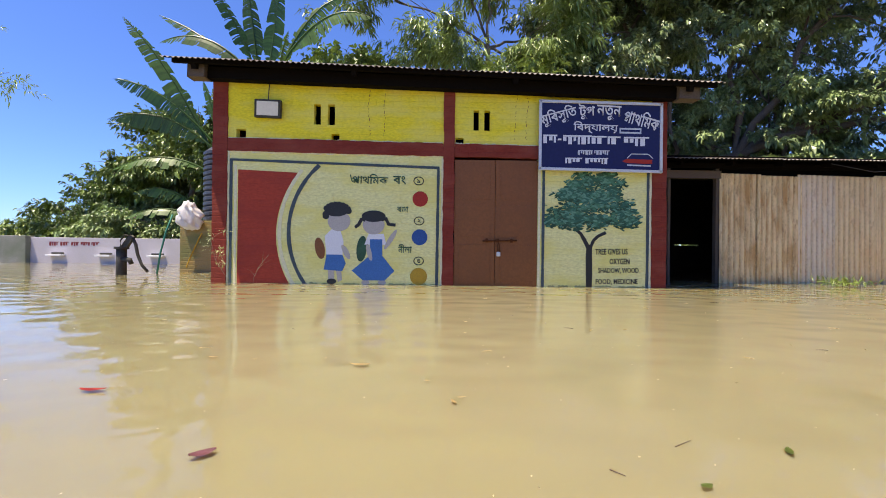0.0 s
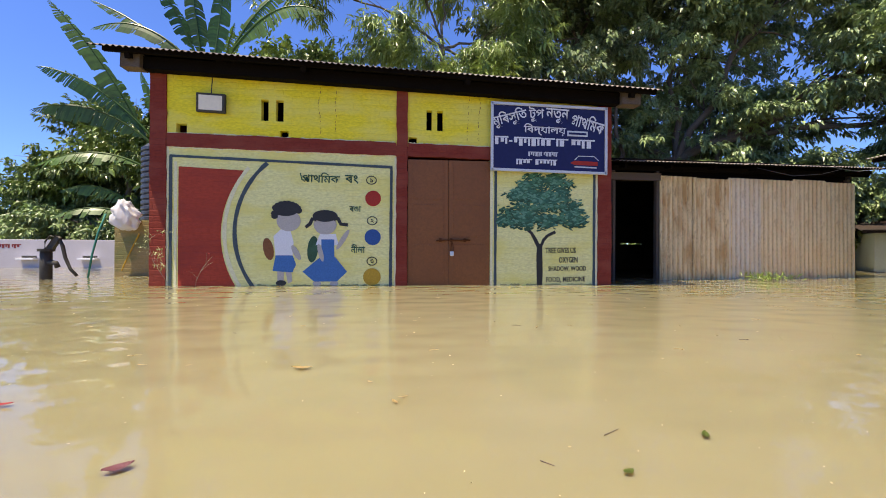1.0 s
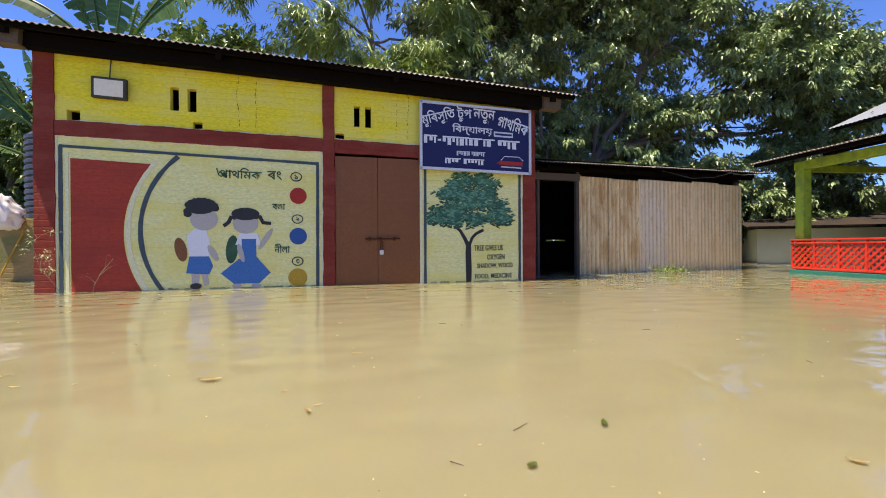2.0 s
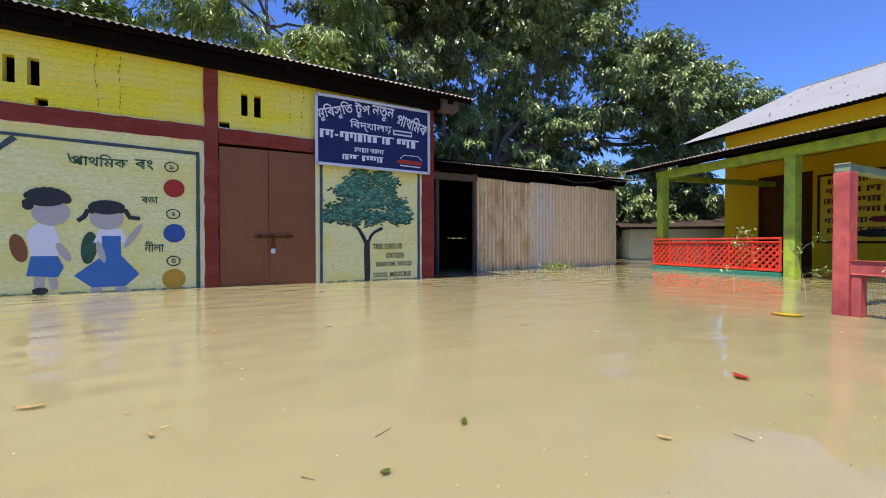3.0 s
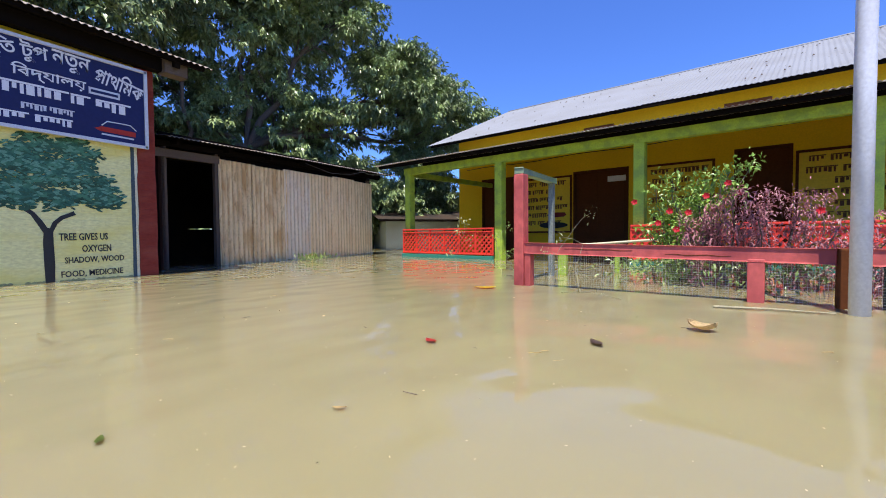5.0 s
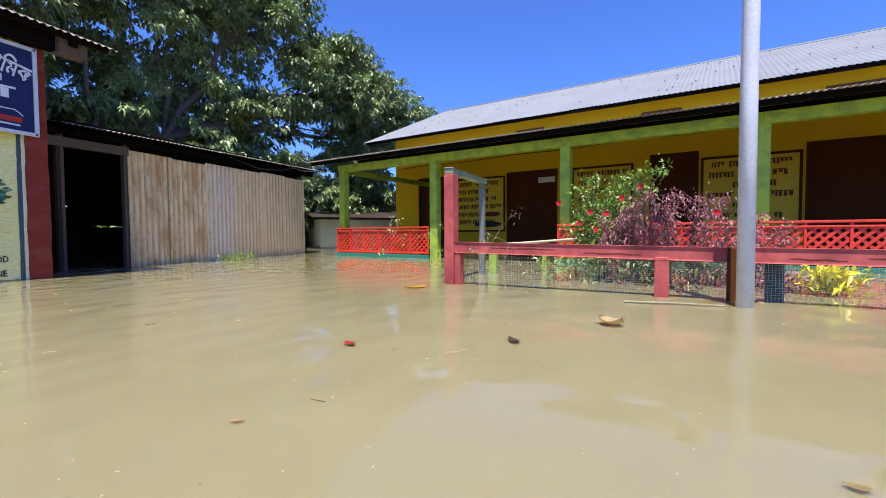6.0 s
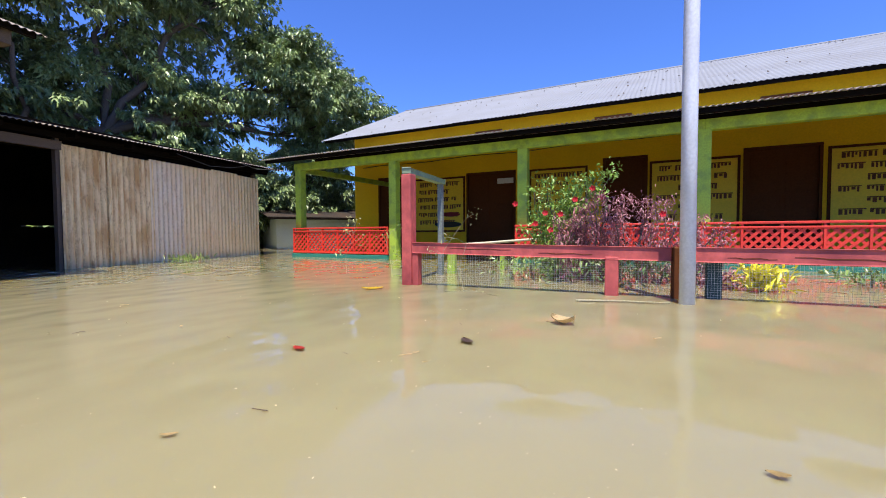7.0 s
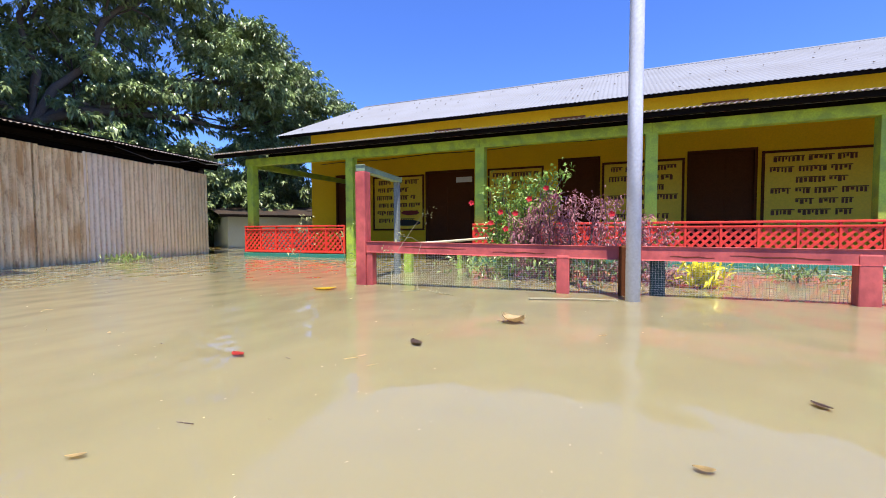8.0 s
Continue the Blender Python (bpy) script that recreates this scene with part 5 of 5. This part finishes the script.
tree("leafy dark green tree behind the water tank and bananas", (-9.6, 16.2, BASE), (-9.5, 16.2, 3.0),
     [(-10.6, 16.4, 4.3, 1.5, 1.2, 1.5), (-8.6, 16.0, 4.4, 1.5, 1.2, 1.4), (-6.9, 15.6, 3.9, 1.2, 1.0, 1.5), (-12.0, 16.8, 2.9, 1.3, 1.1, 1.2)],
     900, 30, 0.19, 0.42, BUSH, 27, 0.14, 0.4, 0.4, 0.35, (), 0.3)
tree("thin feathery tree with open branches beyond the yard wall", (-19.5, 15.5, BASE), (-18.8, 15.2, 4.2),
     [(-16.5, 14.6, 8.2, 1.5, 1.0, 0.55), (-15.7, 14.5, 6.3, 1.2, 0.9, 0.35), (-17.2, 14.6, 7.0, 1.0, 0.9, 0.5), (-17.5, 14.8, 3.6, 1.4, 1.0, 0.8), (-18.5, 15, 8.2, 2.2, 1.5, 1.2)],
     170, 16, 0.20, 0.22, MANGO, 26, 0.16, 0.3, 0.5, 0.1)
for k, (x, y, z, a, b, c, n, m_) in enumerate(((-14.6, 17.5, 1.3, 1.8, 1.4, 1.5, 420, BUSH), (-12.4, 17.5, 2.0, 2.0, 1.5, 2.3, 620, BUSH), (-10.2, 17.2, 2.9, 1.9, 1.5, 2.9, 760, BROAD),
                                            (-7.6, 16.5, 3.2, 1.8, 1.4, 3.0, 620, BUSH), (-17.5, 19.0, 0.9, 2.4, 1.5, 0.9, 300, LIGHT), (-9.2, 15.0, 1.0, 2.6, 0.9, 1.0, 360, BROAD),
                                            (14.6, 13.0, 1.2, 2.6, 1.2, 1.9, 620, BROAD), (18.2, 12.4, 1.6, 2.6, 1.4, 2.2, 620, BROAD), (10.9, 13.2, 1.4, 2.4, 1.2, 1.9, 520, BROAD), (15.8, 11.4, 2.2, 2.0, 1.2, 2.3, 620, BROAD), (13.2, 12.4, 2.2, 1.6, 1.0, 2.0, 520, BROAD))):
    t = thing("bush", "dense leafy green bush behind the yard wall" if x < 0 else "dark leafy bush in the gap behind the shed", "bush", group="bushes behind the yard")
    bm = bmesh.new()
    for q in range(5):
        limb(bm, (x + 0.1 * q - 0.2, y, BASE), (x + random.Random(k * 9 + q).uniform(-a, a) * 0.7, y, z + c * 0.5), 0.05, 0.015, random.Random(k * 7 + q))
    part("stem", bm, BARK, t)
    crown("foliage", [(x, y, z, a, b, c), (x + a * 0.5, y - 0.3, z - c * 0.2, a * 0.6, b * 0.7, c * 0.7), (x - a * 0.5, y - 0.2, z + c * 0.1, a * 0.55, b * 0.6, c * 0.6)], n, 32, 0.19, 0.42, m_, t, 40 + k, 0.4, 0.4, 0.45)
t = thing("distant_trees", "far line of green trees on the horizon", "trees", kind="stuff")
for k in range(3):
    lob = [(-60 + 9 * j + 3 * math.sin(j * 5 + k), 52 + 6 * k, 0.8, 5, 3, 2.2 + 1.2 * math.sin(j * 2.3 + k)) for j in range(17)]
    crown("far_foliage", lob, 800, 12, 1.1, 0.6, (BUSH, BROAD, BUSH)[k], t, 60 + k, 1.2, 0.1, 0.4)


def banana_leaf(bm, base, tip, width, bow, rnd, torn=0.3, twist=0.0):
    """A banana leaf: a thick midrib and a blade torn into strips that hang from it."""
    base, tip = Vector(base), Vector(tip)
    n = 64
    up = Vector((0, 0, 1))
    pts = [base + (tip - base) * (k / n) + up * (bow * 4 * (k / n) * (1 - k / n)) for k in range(n + 1)]
    tube(bm, pts, 0.035, 0.006, 6)
    f = (tip - base).normalized()
    side0 = f.cross(Vector((0.25, -1, 0.2))).normalized()
    if side0.z < 0:
        side0 = -side0
    c, s = math.cos(twist), math.sin(twist)
    other = f.cross(side0)
    side0 = side0 * c + other * s
    for sg in (1, -1):
        sag = 0.0
        for k in range(3, n):
            u = k / n
            w = width * 0.62 * min(1, 3.2 * (u - 0.04)) * (1 - u ** 5) * 0.5
            if rnd.random() < 0.15 + torn * 0.7:
                sag = rnd.uniform(-0.05, 0.6)
                w *= rnd.uniform(0.8, 1.0)
                gap = rnd.uniform(0.05, 0.5)
            else:
                gap = 0.0
            p0, p1 = pts[k], pts[k + 1]
            lean = (p1 - p0) * 2.0
            out = side0 * sg * w
            if sg < 0:
                out = out * 0.9
            down = -up * (w * (0.55 + sag))
            q0 = p0 + (p1 - p0) * gap + out + down + lean
            q1 = p1 + out + down + lean
            m0 = (p0 + (p1 - p0) * gap) * 0.5 + q0 * 0.5 + up * w * 0.10
            m1 = (p1 + q1) * 0.5 + up * w * 0.10
            v = [bm.verts.new(z) for z in (p0, p1, m1, q1, q0, m0)]
            bm.faces.new((v[0], v[1], v[2], v[5]))
            bm.faces.new((v[5], v[2], v[3], v[4]))


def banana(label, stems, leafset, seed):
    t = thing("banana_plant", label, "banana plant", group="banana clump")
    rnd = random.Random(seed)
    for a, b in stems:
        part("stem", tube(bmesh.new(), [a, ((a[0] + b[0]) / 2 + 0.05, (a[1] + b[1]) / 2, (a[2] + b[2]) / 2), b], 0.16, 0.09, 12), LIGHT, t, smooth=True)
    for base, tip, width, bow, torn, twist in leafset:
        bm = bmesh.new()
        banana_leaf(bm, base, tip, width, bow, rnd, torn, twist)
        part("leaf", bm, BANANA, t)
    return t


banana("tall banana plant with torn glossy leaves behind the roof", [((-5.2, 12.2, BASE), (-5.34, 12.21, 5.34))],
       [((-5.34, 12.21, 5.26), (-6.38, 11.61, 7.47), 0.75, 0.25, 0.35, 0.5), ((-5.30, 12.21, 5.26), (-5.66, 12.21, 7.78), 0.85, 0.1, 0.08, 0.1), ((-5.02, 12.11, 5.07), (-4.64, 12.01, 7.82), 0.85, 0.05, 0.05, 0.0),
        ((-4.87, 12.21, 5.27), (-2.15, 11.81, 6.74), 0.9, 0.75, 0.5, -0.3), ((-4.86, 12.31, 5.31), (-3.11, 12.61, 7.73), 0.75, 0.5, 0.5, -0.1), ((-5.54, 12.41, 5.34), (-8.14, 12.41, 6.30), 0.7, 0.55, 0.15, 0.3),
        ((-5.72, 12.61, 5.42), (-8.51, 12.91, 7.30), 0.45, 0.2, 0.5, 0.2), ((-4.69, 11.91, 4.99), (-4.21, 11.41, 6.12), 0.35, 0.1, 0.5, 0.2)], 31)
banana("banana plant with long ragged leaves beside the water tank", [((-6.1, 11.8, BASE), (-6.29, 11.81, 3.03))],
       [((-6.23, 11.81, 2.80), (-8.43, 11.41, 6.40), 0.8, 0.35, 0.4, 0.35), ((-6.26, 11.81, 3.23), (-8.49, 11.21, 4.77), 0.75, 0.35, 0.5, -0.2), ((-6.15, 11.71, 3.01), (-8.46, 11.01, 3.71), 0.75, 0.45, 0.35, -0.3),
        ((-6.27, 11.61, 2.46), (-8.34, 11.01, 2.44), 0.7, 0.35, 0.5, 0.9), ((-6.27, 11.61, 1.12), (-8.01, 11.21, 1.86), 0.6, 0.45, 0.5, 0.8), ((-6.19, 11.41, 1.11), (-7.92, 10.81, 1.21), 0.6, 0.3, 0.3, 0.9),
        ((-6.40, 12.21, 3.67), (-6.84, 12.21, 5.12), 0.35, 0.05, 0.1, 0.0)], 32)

# ---- garden plants ----
rng = np.random.default_rng(5)
hib = thing("hibiscus_bush", "hibiscus bush with small green leaves and scarlet flowers", "bush")
rnd = random.Random(51)
bm = bmesh.new()
tips = []
for k in range(26):
    a = rnd.uniform(0, 2 * math.pi)
    q = Vector((5.75 + math.cos(a) * rnd.uniform(0.05, 0.45), 0.45 + math.sin(a) * rnd.uniform(0.05, 0.45), rnd.uniform(0.5, 1.12)))
    if k < 5:
        q = Vector((5.75, 0.30 - 0.10 * k, 1.08 + 0.035 * k))
    tips.append((q, limb(bm, (5.75 + rnd.uniform(-0.1, 0.1), 0.45 + rnd.uniform(-0.15, 0.15), BASE), q, 0.014, 0.005, rnd, 0.03)))
part("stem", bm, BARK, hib)
base = np.concatenate([[np.array(p) + rng.normal(size=3) * 0.05 for p in pts[3:] for _ in range(34)] for q, pts in tips])
leaves("foliage", base, rng.normal(size=base.shape) + np.array([0, 0, 0.35]), 0.062 * rng.uniform(0.6, 1.3, len(base)), 0.5, leaf_mat("hibiscus_leaf", (0.20, 0.32, 0.055), (0.10, 0.19, 0.04)), hib, rng)
for k in range(9):
    q = (Vector((5.5, 0.98, 0.86)), Vector((5.35, 0.62, 0.74)), Vector((5.33, 0.30, 0.88)), Vector((5.3, 0.45, 0.72)), Vector((5.35, 0.02, 0.90)), Vector((5.25, -0.55, 0.70)), Vector((5.3, 0.72, 0.62)), Vector((5.4, 0.12, 1.0)), Vector((5.25, 0.55, 0.55)))[k]
    bm = bmesh.new()
    for j in range(5):
        a = 2 * math.pi * j / 5
        d = Vector((-0.35, math.cos(a), math.sin(a)))
        s = Vector((0, -math.sin(a), math.cos(a)))
        v = [bm.verts.new(q + w) for w in (Vector((0, 0, 0)), d * 0.018 + s * 0.015, d * 0.033 + s * 0.009, d * 0.033 - s * 0.009, d * 0.018 - s * 0.015)]
        bm.faces.new(v)
    tube(bm, [q, q + Vector((-0.06, 0, 0.01))], 0.003, 0.004, 5)
    part("flower", bm, PETAL, hib)
cro = thing("purple_bush", "purple-leaved bush with narrow drooping leaves behind the fence", "bush")
bm = bmesh.new()
tips = []
for k in range(40):
    q = Vector((5.35 + rnd.uniform(-0.35, 0.35), rnd.uniform(-1.12, 0.50), 0))
    q.z = rnd.uniform(0.40, 0.90) - 0.25 * abs((q.y + 0.25) / 0.85) ** 2
    tips.append(limb(bm, (5.35 + rnd.uniform(-0.15, 0.15), q.y * 0.6 - 0.05, BASE), q, 0.012, 0.005, rnd, 0.05))
part("stem", bm, BARK, cro)
base = np.concatenate([[np.array(p) + rng.normal(size=3) * 0.045 for p in pts[2:] for _ in range(56)] for pts in tips])
leaves("foliage", base, rng.normal(size=base.shape) + np.array([0, 0, -0.1]), 0.046 * rng.uniform(0.6, 1.3, len(base)), 0.36, PURPLE, cro, rng, droop=0.35)


def low_plant(label, x, y, h, w, n, material, size, ratio, seed):
    t = thing("garden_plant", label, "plant")
    g = np.random.default_rng(seed)
    c = np.stack([x + g.normal(size=n) * w * 0.4, y + g.normal(size=n) * w * 0.5, g.random(n) * h * 0.8], 1)
    bm = bmesh.new()
    for k in range(6):
        limb(bm, (x, y, BASE), (x + random.Random(k).uniform(-w, w) * 0.4, y + random.Random(k + 9).uniform(-w, w) * 0.5, h * 0.7), 0.008, 0.004, random.Random(k))
    part("stem", bm, BARK, t)
    leaves("foliage", c, g.normal(size=c.shape) * 0.6 + np.array([0, 0, 0.5]), size * g.uniform(0.6, 1.3, n), ratio, material, t, g, droop=0.15)
    return t


low_plant("yellow variegated garden plant half under the water", 4.85, -1.28, 0.25, 0.2, 260, YELLOWLEAF, 0.12, 0.28, 71)
low_plant("grey-green garden plant half under the water", 5.5, -2.30, 0.17, 0.42, 200, BUSH, 0.08, 0.3, 72)
low_plant("green garden plant behind the wire mesh", 5.3, 0.75, 0.30, 0.5, 420, BUSH, 0.07, 0.35, 73)
low_plant("green garden plant behind the wire mesh", 5.15, -0.05, 0.30, 0.7, 500, BUSH, 0.07, 0.35, 74)
low_plant("small purple garden plant behind the wire mesh", 4.9, -0.98, 0.16, 0.2, 120, PURPLE, 0.06, 0.4, 75)
low_plant("grey-green garden plant half under the water", 5.6, -3.2, 0.17, 0.4, 160, BUSH, 0.08, 0.3, 76)
low_plant("pale floating tuft of water weed beside the shed", 6.4, 7.35, 0.10, 0.4, 160, LIGHT, 0.14, 0.14, 77)


def sprig(label, pts, shoots, seed, material=LIGHT, size=0.05, r=0.0035):
    """A thin branch standing out of the water with a few leaves."""
    t = thing("branch", label, "branch")
    g = random.Random(seed)
    bm = bmesh.new()
    tube(bm, pts, r, r * 0.5, 6)
    ends = []
    for k, u in enumerate(shoots):
        i = min(int(u * (len(pts) - 1)), len(pts) - 2)
        p = Vector(pts[i]).lerp(Vector(pts[i + 1]), u * (len(pts) - 1) - i)
        q = p + Vector((g.uniform(-0.15, 0.15), g.uniform(-0.15, 0.15), g.uniform(0.02, 0.16)))
        tube(bm, [p, (p + q) / 2 + Vector((0, 0, 0.02)), q], r * 0.5, r * 0.25, 5)
        ends.append(q)
    part("twig", bm, TWIG, t)
    n = 14
    c = np.repeat(np.array([list(e) for e in ends]), n, 0)
    gg = np.random.default_rng(seed)
    c = c + gg.normal(size=c.shape) * 0.03
    leaves("foliage", c, gg.normal(size=c.shape) + np.array([0, 0, 0.2]), size * gg.uniform(0.5, 1.2, len(c)), 0.4, material, t, gg)
    return t


PALELEAF = leaf_mat("pale_dusty_leaf", (0.42, 0.44, 0.20), (0.30, 0.32, 0.14))
sprig("pale leafy branch leaning out of the water by the column", [(-3.0, 6.25, -0.1), (-3.1, 6.2, 0.12), (-3.22, 6.15, 0.35), (-3.26, 6.1, 0.62)], (0.45, 0.55, 0.65, 0.75, 0.85, 0.95, 1.0), 81, PALELEAF)
sprig("thin bare branch leaning out of the water by the wall", [(-2.78, 6.3, -0.1), (-2.74, 6.25, 0.1), (-2.66, 6.22, 0.25), (-2.52, 6.2, 0.42)], (0.4, 0.6, 0.8), 82, RED_DOT, 0.02)
sprig("pale twig leaning over the fence rail", [(4.1, 1.45, -0.1), (4.22, 1.5, 0.15), (4.2, 1.42, 0.36), (4.26, 1.28, 0.58)], (0.6, 1.0), 83, PALELEAF, 0.03)
sprig("pale twig leaning over the fence rail", [(4.0, 1.15, -0.1), (4.15, 1.25, 0.2), (4.2, 1.2, 0.42)], (0.5, 1.0), 84, PALELEAF, 0.04)
sprig("leafy twig rising from the water before the lattice", [(5.2, 3.1, -0.1), (5.25, 3.15, 0.2), (5.22, 3.05, 0.45), (5.2, 2.95, 0.6)], (0.4, 0.55, 0.7, 0.85, 1.0), 85, PALELEAF, 0.05)
sprig("leafy twig rising from the water before the lattice", [(5.0, 2.35, -0.1), (5.05, 2.4, 0.2), (5.02, 2.45, 0.45)], (0.4, 0.6, 0.8, 1.0), 86, LIGHT, 0.05)
sprig("dead twig lying low over the water", [(3.9, 1.3, 0.02), (3.8, 1.05, 0.05), (3.75, 0.8, 0.02)], (0.3, 0.6), 87, PALELEAF, 0.02)

# ---- things afloat ----
def floating_leaf(label, x, y, length, width, turn, material, seed, curl=0.12):
    bm = bmesh.new()
    rows = []
    for i in range(7):
        u = i / 6
        w = width * 0.5 * math.sin(math.pi * min(1, u * 0.92 + 0.06)) ** 0.8
        z = 0.004 + curl * length * (u - 0.5) ** 2 * 2
        rows.append([bm.verts.new((length * (u - 0.5), s * w, z + abs(s) * curl * width * 0.6)) for s in (-1, 0, 1)])
    for a, b in zip(rows, rows[1:]):
        for i in range(2):
            bm.faces.new((a[i], a[i + 1], b[i + 1], b[i]))
    bmesh.ops.solidify(bm, geom=bm.faces[:], thickness=0.002)
    return tagged(part("floating_leaf", bm, material, m=pose(x, y, 0.002, 0, 0, turn)), label, "leaf", "leaves on the water")


STRAW = mat("straw_dead_leaf", (0.60, 0.46, 0.25), 0.7, 0.2, 12, 0.4)
TAN = mat("tan_dead_leaf", (0.50, 0.36, 0.16), 0.6, 0.2, 12, 0.3)
DARKLEAF = mat("wet_dark_leaf", (0.10, 0.065, 0.045), 0.4, 0.3, 12, 0.3)
GREENLEAF = mat("wet_green_leaf", (0.12, 0.16, 0.03), 0.5, 0.2, 12, 0.2)
YL = mat("bright_yellow_leaf", (0.62, 0.45, 0.02), 0.5, 0.15, 10, 0.2)
floating_leaf("large curled tan dead leaf floating on the water", 2.95, 0.26, 0.14, 0.12, 70, STRAW, 1, 0.35)
floating_leaf("bright yellow leaf floating by the fence post", 3.97, 2.05, 0.20, 0.13, 120, YL, 2, 0.07)
floating_leaf("dark red leaf floating on the brown water", 2.02, 1.34, 0.075, 0.045, 70, RED_DOT, 3)
floating_leaf("dark purple wet leaf floating on the water", -0.73, 1.43, 0.062, 0.036, 40, PURPLE, 4, 0.15)
floating_leaf("small red leaf floating on the water", -1.38, 1.89, 0.09, 0.03, 5, RED_DOT, 5)
floating_leaf("tan dead leaf floating on the water", -0.50, 2.26, 0.09, 0.03, 175, TAN, 6)
floating_leaf("green-brown leaf floating on the water", 0.45, 1.31, 0.03, 0.02, 20, GREENLEAF, 7)
floating_leaf("green-brown leaf floating on the water", 0.77, 1.48, 0.045, 0.02, 60, GREENLEAF, 8)
floating_leaf("brown dead leaf floating on the water", 2.38, 0.66, 0.10, 0.05, 40, DARKLEAF, 9)
floating_leaf("dark wet leaf floating on the water", 1.98, -0.73, 0.06, 0.03, 30, DARKLEAF, 10)
floating_leaf("brown dead leaf floating on the water", 1.52, -0.28, 0.045, 0.025, 80, DRY, 11)
rnd = random.Random(90)
for k in range(46):
    a = rnd.uniform(-0.75, 1.75)
    d = rnd.uniform(1.3, 5.2)
    x, y = 0.3 + math.sin(a) * d, 0.2 + math.cos(a) * d
    if x > 3.7 and y < 2.4 or y > 5.9:
        continue
    if k % 3:
        tube_bm = tube(bmesh.new(), [(-0.02, 0, 0.003), (0.0, 0.004, 0.005), (0.025, 0, 0.003)], 0.0016, 0.001, 5)
        tagged(part("floating_twig", tube_bm, DARKLEAF if k % 2 else TAN, m=pose(x, y, 0, 0, 0, rnd.uniform(0, 180)) @ Matrix.Scale(rnd.uniform(0.5, 1.3), 4)), "small bit of twig floating on the water", "twig", "bits on the water")
    else:
        floating_leaf("scrap of dry leaf floating on the water", x, y, rnd.uniform(0.02, 0.05), rnd.uniform(0.008, 0.02), rnd.uniform(0, 180), TAN, k)
for label, pts, r in (("pale stick floating beside the flag pole", [(3.80, 0.22, 0.008), (3.84, -0.1, 0.012), (3.86, -0.42, 0.008)], 0.010),
                      ("dark twig floating on the water", [(0.265, 1.385, 0.002), (0.29, 1.355, 0.003)], 0.0018),
                      ("thin dark twig floating on the water", [(0.49, 1.51, 0.002), (0.55, 1.545, 0.003)], 0.0016)):
    tagged(part("floating_stick", tube(bmesh.new(), pts, r, r * 0.5, 6), TWIG if r > 0.009 else DARKLEAF), label, "stick")

# many tiny pale flecks on the water
g = np.random.default_rng(97)
n = 300
ang, dist = g.uniform(-0.95, 1.9, n), 1.0 + 6.0 * g.random(n) ** 1.6
c = np.stack([0.3 + np.sin(ang) * dist, 0.2 + np.cos(ang) * dist, np.full(n, 0.004)], 1)
c = c[(c[:, 1] < 6.2) & ~((c[:, 0] > 3.6) & (c[:, 1] < 2.2))]
flat_way = np.stack([g.normal(size=len(c)), g.normal(size=len(c)), np.zeros(len(c))], 1)
tagged(leaves("floating_flecks", c, flat_way, (0.005 + 0.0022 * np.hypot(c[:, 0], c[:, 1])) * g.uniform(0.5, 1.4, len(c)), 0.4, mat("pale_chaff", (0.44, 0.36, 0.20), 0.7, 0.2, 20, 0, random=0.4), None, g, 0.05, 0.0),
       "tiny pale flecks of chaff floating on the water", "debris", kind="stuff")
# loose wires and sticks under the eaves between shed and veranda
for label, pts, r in (("thin dark wire sagging between the shed and the veranda", [(8.0, 7.75, 2.16), (8.4, 7.5, 2.02), (8.75, 7.15, 2.05), (8.95, 6.9, 2.2)], 0.006),
                      ("thin dark wire under the shed eaves", [(6.4, 7.55, 2.05), (7.2, 7.62, 1.93), (7.9, 7.72, 2.0), (8.3, 7.7, 2.1)], 0.006)):
    tagged(part("loose_wire", tube(bmesh.new(), pts, r, r, 6), BLACK), label, "wire")
